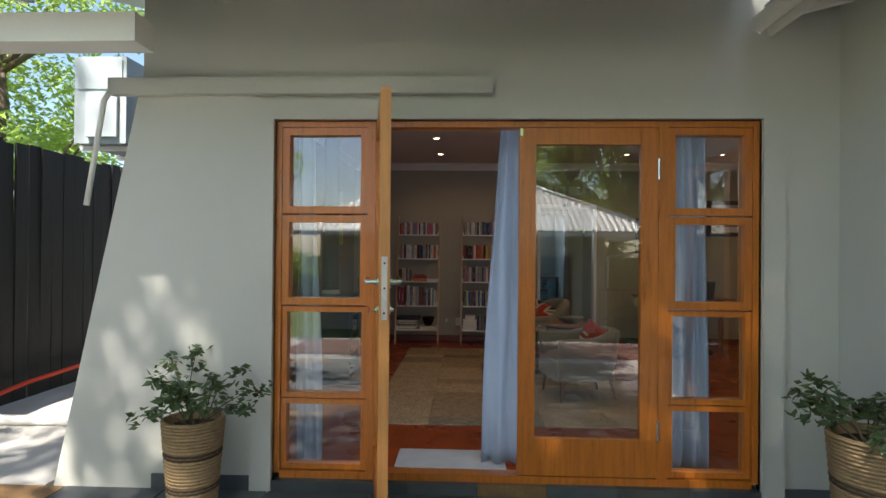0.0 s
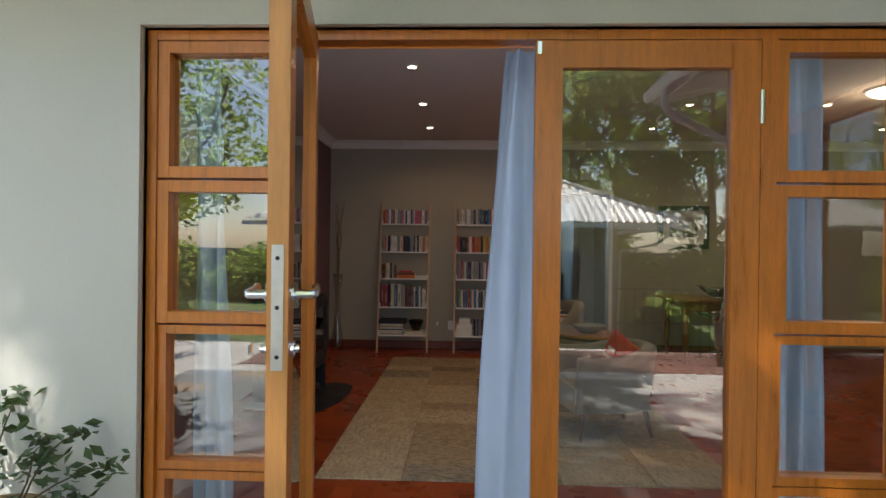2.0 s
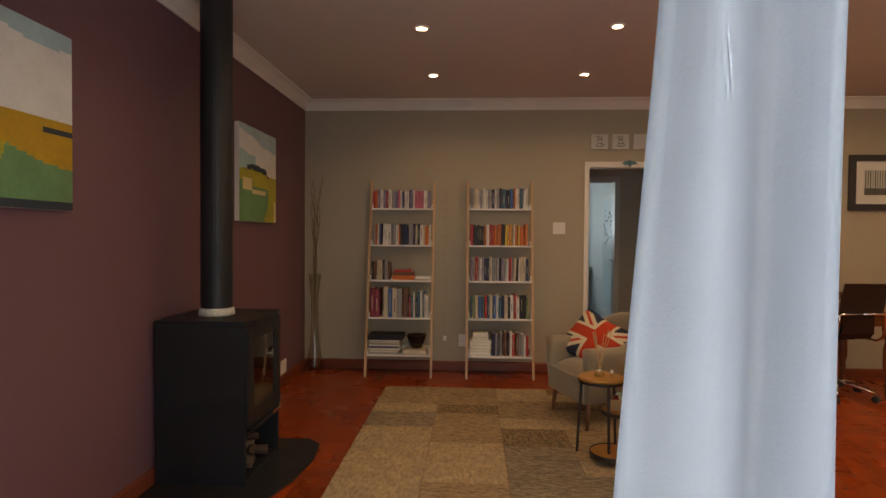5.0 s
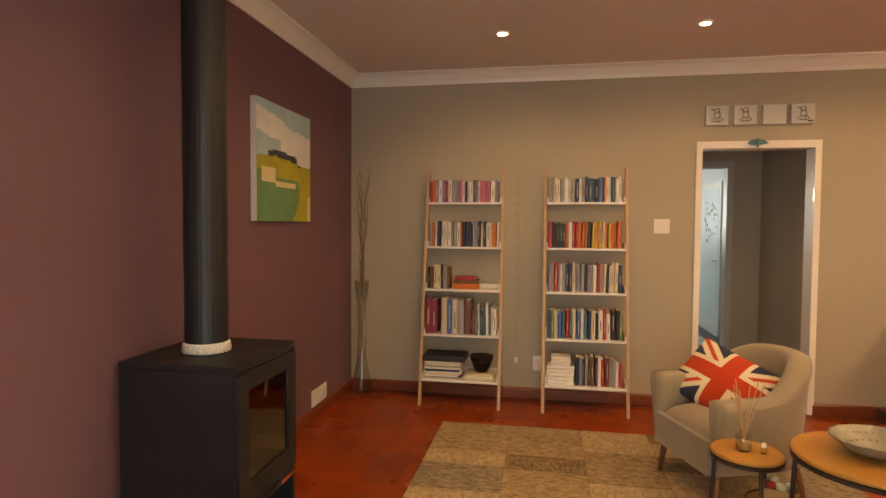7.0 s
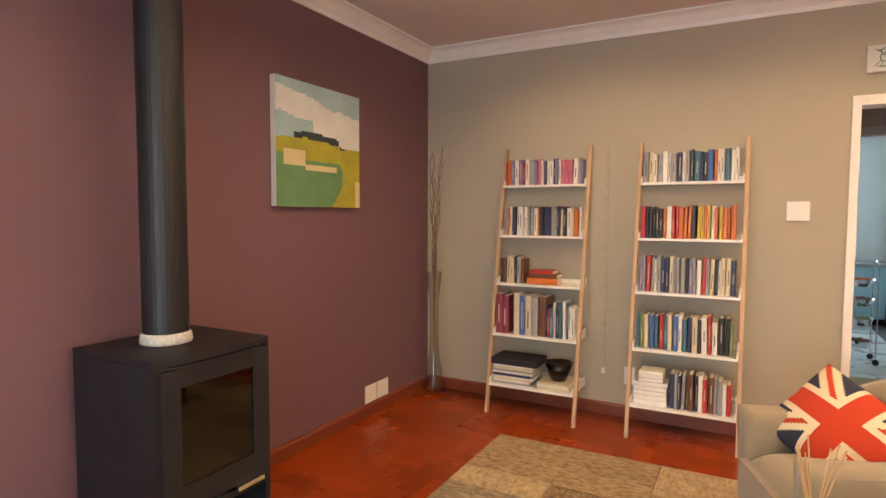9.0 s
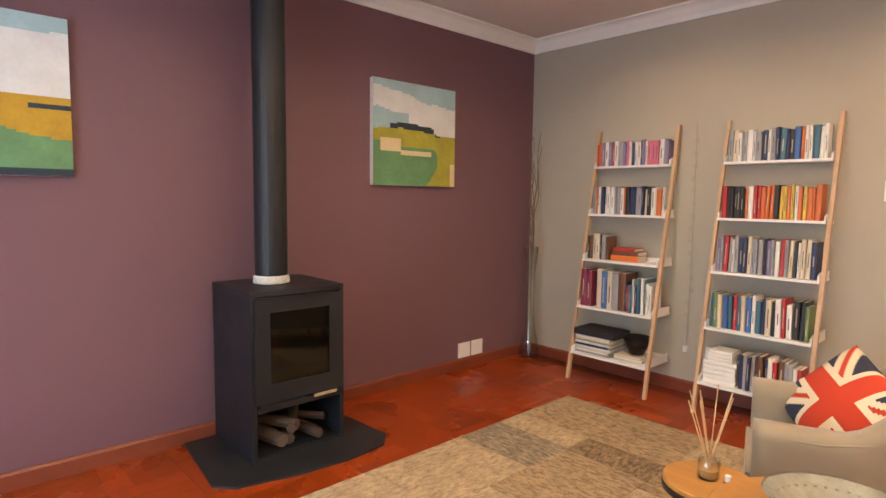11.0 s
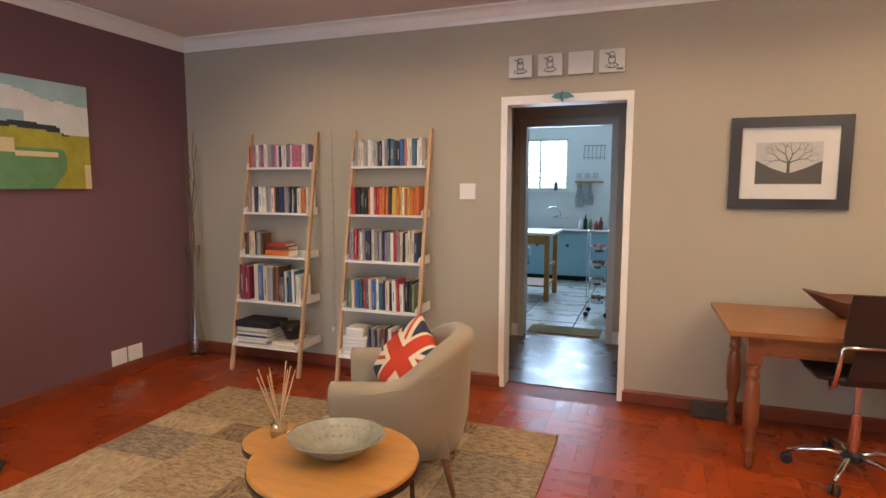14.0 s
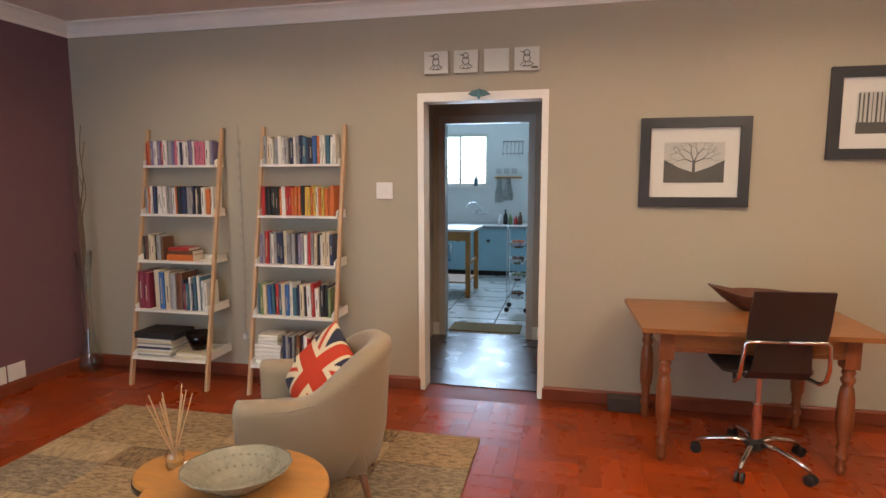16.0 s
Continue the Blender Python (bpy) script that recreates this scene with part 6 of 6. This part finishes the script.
def shrub(m, r, seed, n, label):
    rnd = np.random.default_rng(seed)
    t = thing("bush", label, "bush", m, "garden bushes")
    for i in range(7):
        a = i * 0.9
        part("stem", tube([(0, 0, -0.05), (0.5 * r * math.cos(a), 0.5 * r * math.sin(a), r * 0.8)], 0.015, 5, None, 0.005), STEM, t)
    v = rnd.normal(0, 1, (n, 3))
    v /= np.linalg.norm(v, axis=1)[:, None]
    v *= (r * rnd.uniform(0.55, 1.05, n))[:, None]
    v[:, 2] = np.abs(v[:, 2]) * 0.9
    leaves(v, 0.09 if r < 1.5 else 0.2, rnd, "foliage", LEAF2, t)


for i, (x, y, r) in enumerate(((4.1, -3.2, 0.48), (5.4, -7.4, 0.8), (4.9, -6.4, 0.5), (7.4, -6.8, 1.0), (-4.6, -3.6, 1.0), (-9, -11.6, 2.0), (-5.5, -11.8, 1.9), (-2, -11.5, 2.0), (1.5, -11.7, 2.1), (5, -11.5, 2.0), (8.2, -11.6, 2.1), (11, -11.2, 2.0))):
    shrub(pose(x, y, -0.3), r, 40 + i, 2200 if r < 1.5 else 5000, "round clipped green garden bush" if i == 0 else "loose green garden bush")

# wrought iron balustrade at the terrace edge
IRON = mat("black_wrought_iron", (0.015, 0.015, 0.016), 0.5, metal=0.6, vary=0.2)
t = thing("balustrade", "black wrought iron balustrade at the terrace edge", "railing", pose(2.55, -1.45, -0.045))
for z in (0.06, 0.42, 0.86):
    part("rail", box(0, 3.2, -0.012, 0.012, z, z + 0.02), IRON, t)
for i in range(27):
    part("baluster", box(0.12 * i, 0.12 * i + 0.012, -0.006, 0.006, 0.0 if i % 9 == 0 else 0.08, 0.86), IRON, t)
for i in range(4):
    sc = [(0.42 + 0.72 * i + 0.05 * q * math.cos(q * 2.2) / 3, 0.0, 0.24 + 0.05 * q * math.sin(q * 2.2) / 3) for q in [k * 0.2 for k in range(2, 17)]]
    part("scroll", tube(sc, 0.006, 5), IRON, t)

# outbuilding across the terrace
OCHREW = mat("warm_grey_plaster", (0.42, 0.39, 0.33), 0.85, vary=0.08, grain=90, bump=0.2)
SHEET = mat("white_corrugated_roof", (0.75, 0.74, 0.73), 0.45, vary=0.08)
t = thing("outbuilding", "low plastered outbuilding with a corrugated roof", "building", pose(0, 0, 0))
part("wall", box(-2.6, 3.45, -9.0, -4.85, -0.3, 1.80), OCHREW, t)
# Dark doorway drawn as a near-black sheet, its inner shade put into the colour.
dw = part("door", box(1.9, 2.75, -4.85, -4.82, -0.1, 1.3), DARK, t)
part("door_frame", box(2.752, 2.80, -4.85, -4.80, -0.1, 1.34), OCHREW, t)
part("downpipe", tube([(3.2, -4.72, -0.3), (3.2, -4.72, 1.62), (3.2, -4.25, 1.76)], 0.03, 10), WHITE, t, smooth=True)
part("side_downpipe", tube([(4.32, -4.6, 1.74), (4.32, -4.6, 1.6), (4.1, -4.7, 1.42), (3.52, -4.9, 1.3), (3.50, -4.92, -0.3)], 0.03, 10), WHITE, t, smooth=True)
RX0, RX1, RY, RZ0, RUN, TAN = -3.4, 4.4, -4.1, 1.80, 3.1, 0.49
roof = new("roof")
roof.parent = t


def sheet(p, q0, q1):
    """One ribbed strip of sheet between two eave points, cut off along the hips."""
    bm = bmesh.new()
    ribs = ((0.0, 0.0), (0.3, 0.03), (0.6, 0.03), (0.9, 0.0), (1.0, 0.0))
    lo, hi = [], []
    for k, h in ribs:
        e = q0 + (q1 - q0) * k
        run = max(0.02, min(RUN, e, p - e))
        lo.append((e, 0.0, RZ0 + h))
        hi.append((e, run, RZ0 + run * TAN + h))
    a = [[bm.verts.new((x, -y, z - d)) for d in (0.0, 0.006)] for x, y, z in lo]
    b = [[bm.verts.new((x, -y, z - d)) for d in (0.0, 0.006)] for x, y, z in hi]
    for i in range(len(ribs) - 1):
        for d in (0, 1):
            bm.faces.new((a[i][d], a[i + 1][d], b[i + 1][d], b[i][d]))
        bm.faces.new((a[i][0], a[i + 1][0], a[i + 1][1], a[i][1]))
    return bm


for i in range(60):
    part("roof_sheet", sheet(RX1 - RX0, 0.13 * i, 0.13 * (i + 1)), SHEET, roof, at=pose(RX0, RY, 0))
for i in range(47):
    part("roof_sheet", sheet(6.2, 0.13 * i, 0.13 * (i + 1)), SHEET, roof, at=pose(RX1, RY, 0, 0, 0, -90))
part("hip_cap", tube([(RX1, RY, RZ0 + 0.03), (RX1 - RUN, RY - RUN, RZ0 + RUN * TAN + 0.03)], 0.045, 8), SHEET, roof, smooth=True)
part("gutter", box(RX0, RX1 + 0.1, RY + 0.002, RY + 0.10, RZ0 - 0.10, RZ0 - 0.02), WHITE, t, bevel=0.01)
part("gutter", box(RX1 + 0.002, RX1 + 0.10, RY - 5.0, RY, RZ0 - 0.10, RZ0 - 0.02), WHITE, t, bevel=0.01)
part("soffit", box(RX0 + 0.05, RX1 - 0.02, RY - 0.7, RY - 0.01, RZ0 - 0.06, RZ0 - 0.04), WHITE, t)
# Flat dark red-brown strip laid over the outer part of the terrace.
EDGE_STRIP = mat("dark_red_brown_strip", (0.16, 0.075, 0.055), 0.8, vary=0.3, scale=4, grain=60, bump=0.4)
structure("terrace_edge_paving", box(-2.0, 3.9, -1.75, -0.42, -0.05, -0.037), EDGE_STRIP, "dark red-brown strip along the terrace edge", "paving")
structure("garden_wall", box(-14, 16, -12.4, -12.2, -0.3, 1.22), OCHREW, "plastered garden wall", "wall")

# ---- floor pieces ----
def strip_mesh(name, w, l, material, h0=-0.006, h1=0.0):
    g = 0.0006
    bm = box(-l / 2 + g, l / 2 - g, -w / 2 + g, w / 2 - g, h0, h1)
    return finish(bm, name, material)


BLK, NS = 0.33, 3
SWD = BLK / NS
near = strip_mesh("parquet_strip", SWD, BLK, PARQUET)
bv, bf = [], []
floor_ob = bpy.data.objects["floor"]
rq = random.Random(31)
count = 0
for iy in range(int((BY - FY + 0.08) / BLK) + 1):
    for ix in range(int((EX - WX) / BLK) + 1):
        cx, cy = WX + BLK * (ix + 0.5), FY - 0.075 + BLK * (iy + 0.5)
        if cx + BLK / 2 > EX + 0.3 or cy + BLK / 2 > BY + 0.13:
            continue
        rot = 90 if (ix + iy) % 2 else 0
        for k in range(NS):
            off = (k - (NS - 1) / 2) * SWD
            px, py = (cx, cy + off) if not rot else (cx + off, cy)
            hz = rq.uniform(-0.0004, 0.0004)
            if cx > 2.15 and cx < 4.4 and cy > 6.9 and count < 300:
                o = new("parquet_strip", near)
                o.parent = floor_ob
                o.matrix_basis = pose(px, py, hz, 0, 0, rot)
                count += 1
            else:
                hw, hl = (SWD / 2 - 0.0006, BLK / 2 - 0.0006)
                dx, dy = (hl, hw) if not rot else (hw, hl)
                n0 = len(bv)
                bv += [(px - dx, py - dy, -0.006), (px + dx, py - dy, -0.006), (px + dx, py + dy, -0.006), (px - dx, py + dy, -0.006), (px - dx, py - dy, hz), (px + dx, py - dy, hz), (px + dx, py + dy, hz), (px - dx, py + dy, hz)]
                bf += [tuple(n0 + i for i in q) for q in ((4, 5, 6, 7), (0, 1, 5, 4), (1, 2, 6, 5), (2, 3, 7, 6), (3, 0, 4, 7))]
me = bpy.data.meshes.new("parquet_rest")
me.from_pydata(bv, [], bf)
me.materials.append(PARQUET_REST)
o = new("parquet_rest", me)
o.parent = floor_ob
tagged(o, kind="stuff")

terr = bpy.data.objects["terrace"]
TILEM = {}
for w_, l_ in ((0.30, 0.30), (0.30, 0.60)):
    TILEM[l_] = finish(box(-l_ / 2 + 0.005, l_ / 2 - 0.005, -w_ / 2 + 0.005, w_ / 2 - 0.005, -0.04, 0.0), "slate_tile", SLATE, bevel=0.003)
TILE_R = finish(box(-0.295, 0.295, -0.145, 0.145, -0.04, 0.0), "slate_tile", SLATE_RUST, bevel=0.003)
rs = random.Random(14)
for iy in range(13):
    x = -2.4 - 0.15 * (iy % 2)
    while x < 2.6 - 0.3:
        l_ = 0.6
        cx = x + l_ / 2
        cy = WALL_F0 - 0.025 - 0.30 * (iy + 0.5)
        if cx + l_ / 2 < 2.63:
            o = new("slate_tile", TILE_R if rs.random() < 0.14 else TILEM[l_])
            o.parent = terr
            o.matrix_basis = pose(cx, cy, -0.033 + rs.uniform(-0.0015, 0.0015))
        x += l_
kf = bpy.data.objects["kitchen_floor"]
KT = finish(box(-0.295, 0.295, -0.295, 0.295, -0.006, 0.0), "floor_tile", mat("pale_kitchen_tile", (0.52, 0.54, 0.52), 0.3, vary=0.1, objvary=0.4))
for iy in range(6):
    for ix in range(5):
        o = new("floor_tile", KT)
        o.parent = kf
        o.matrix_basis = pose(KX0 + 0.3 + 0.605 * ix, KY0 + 0.31 + 0.605 * iy, 0.0)
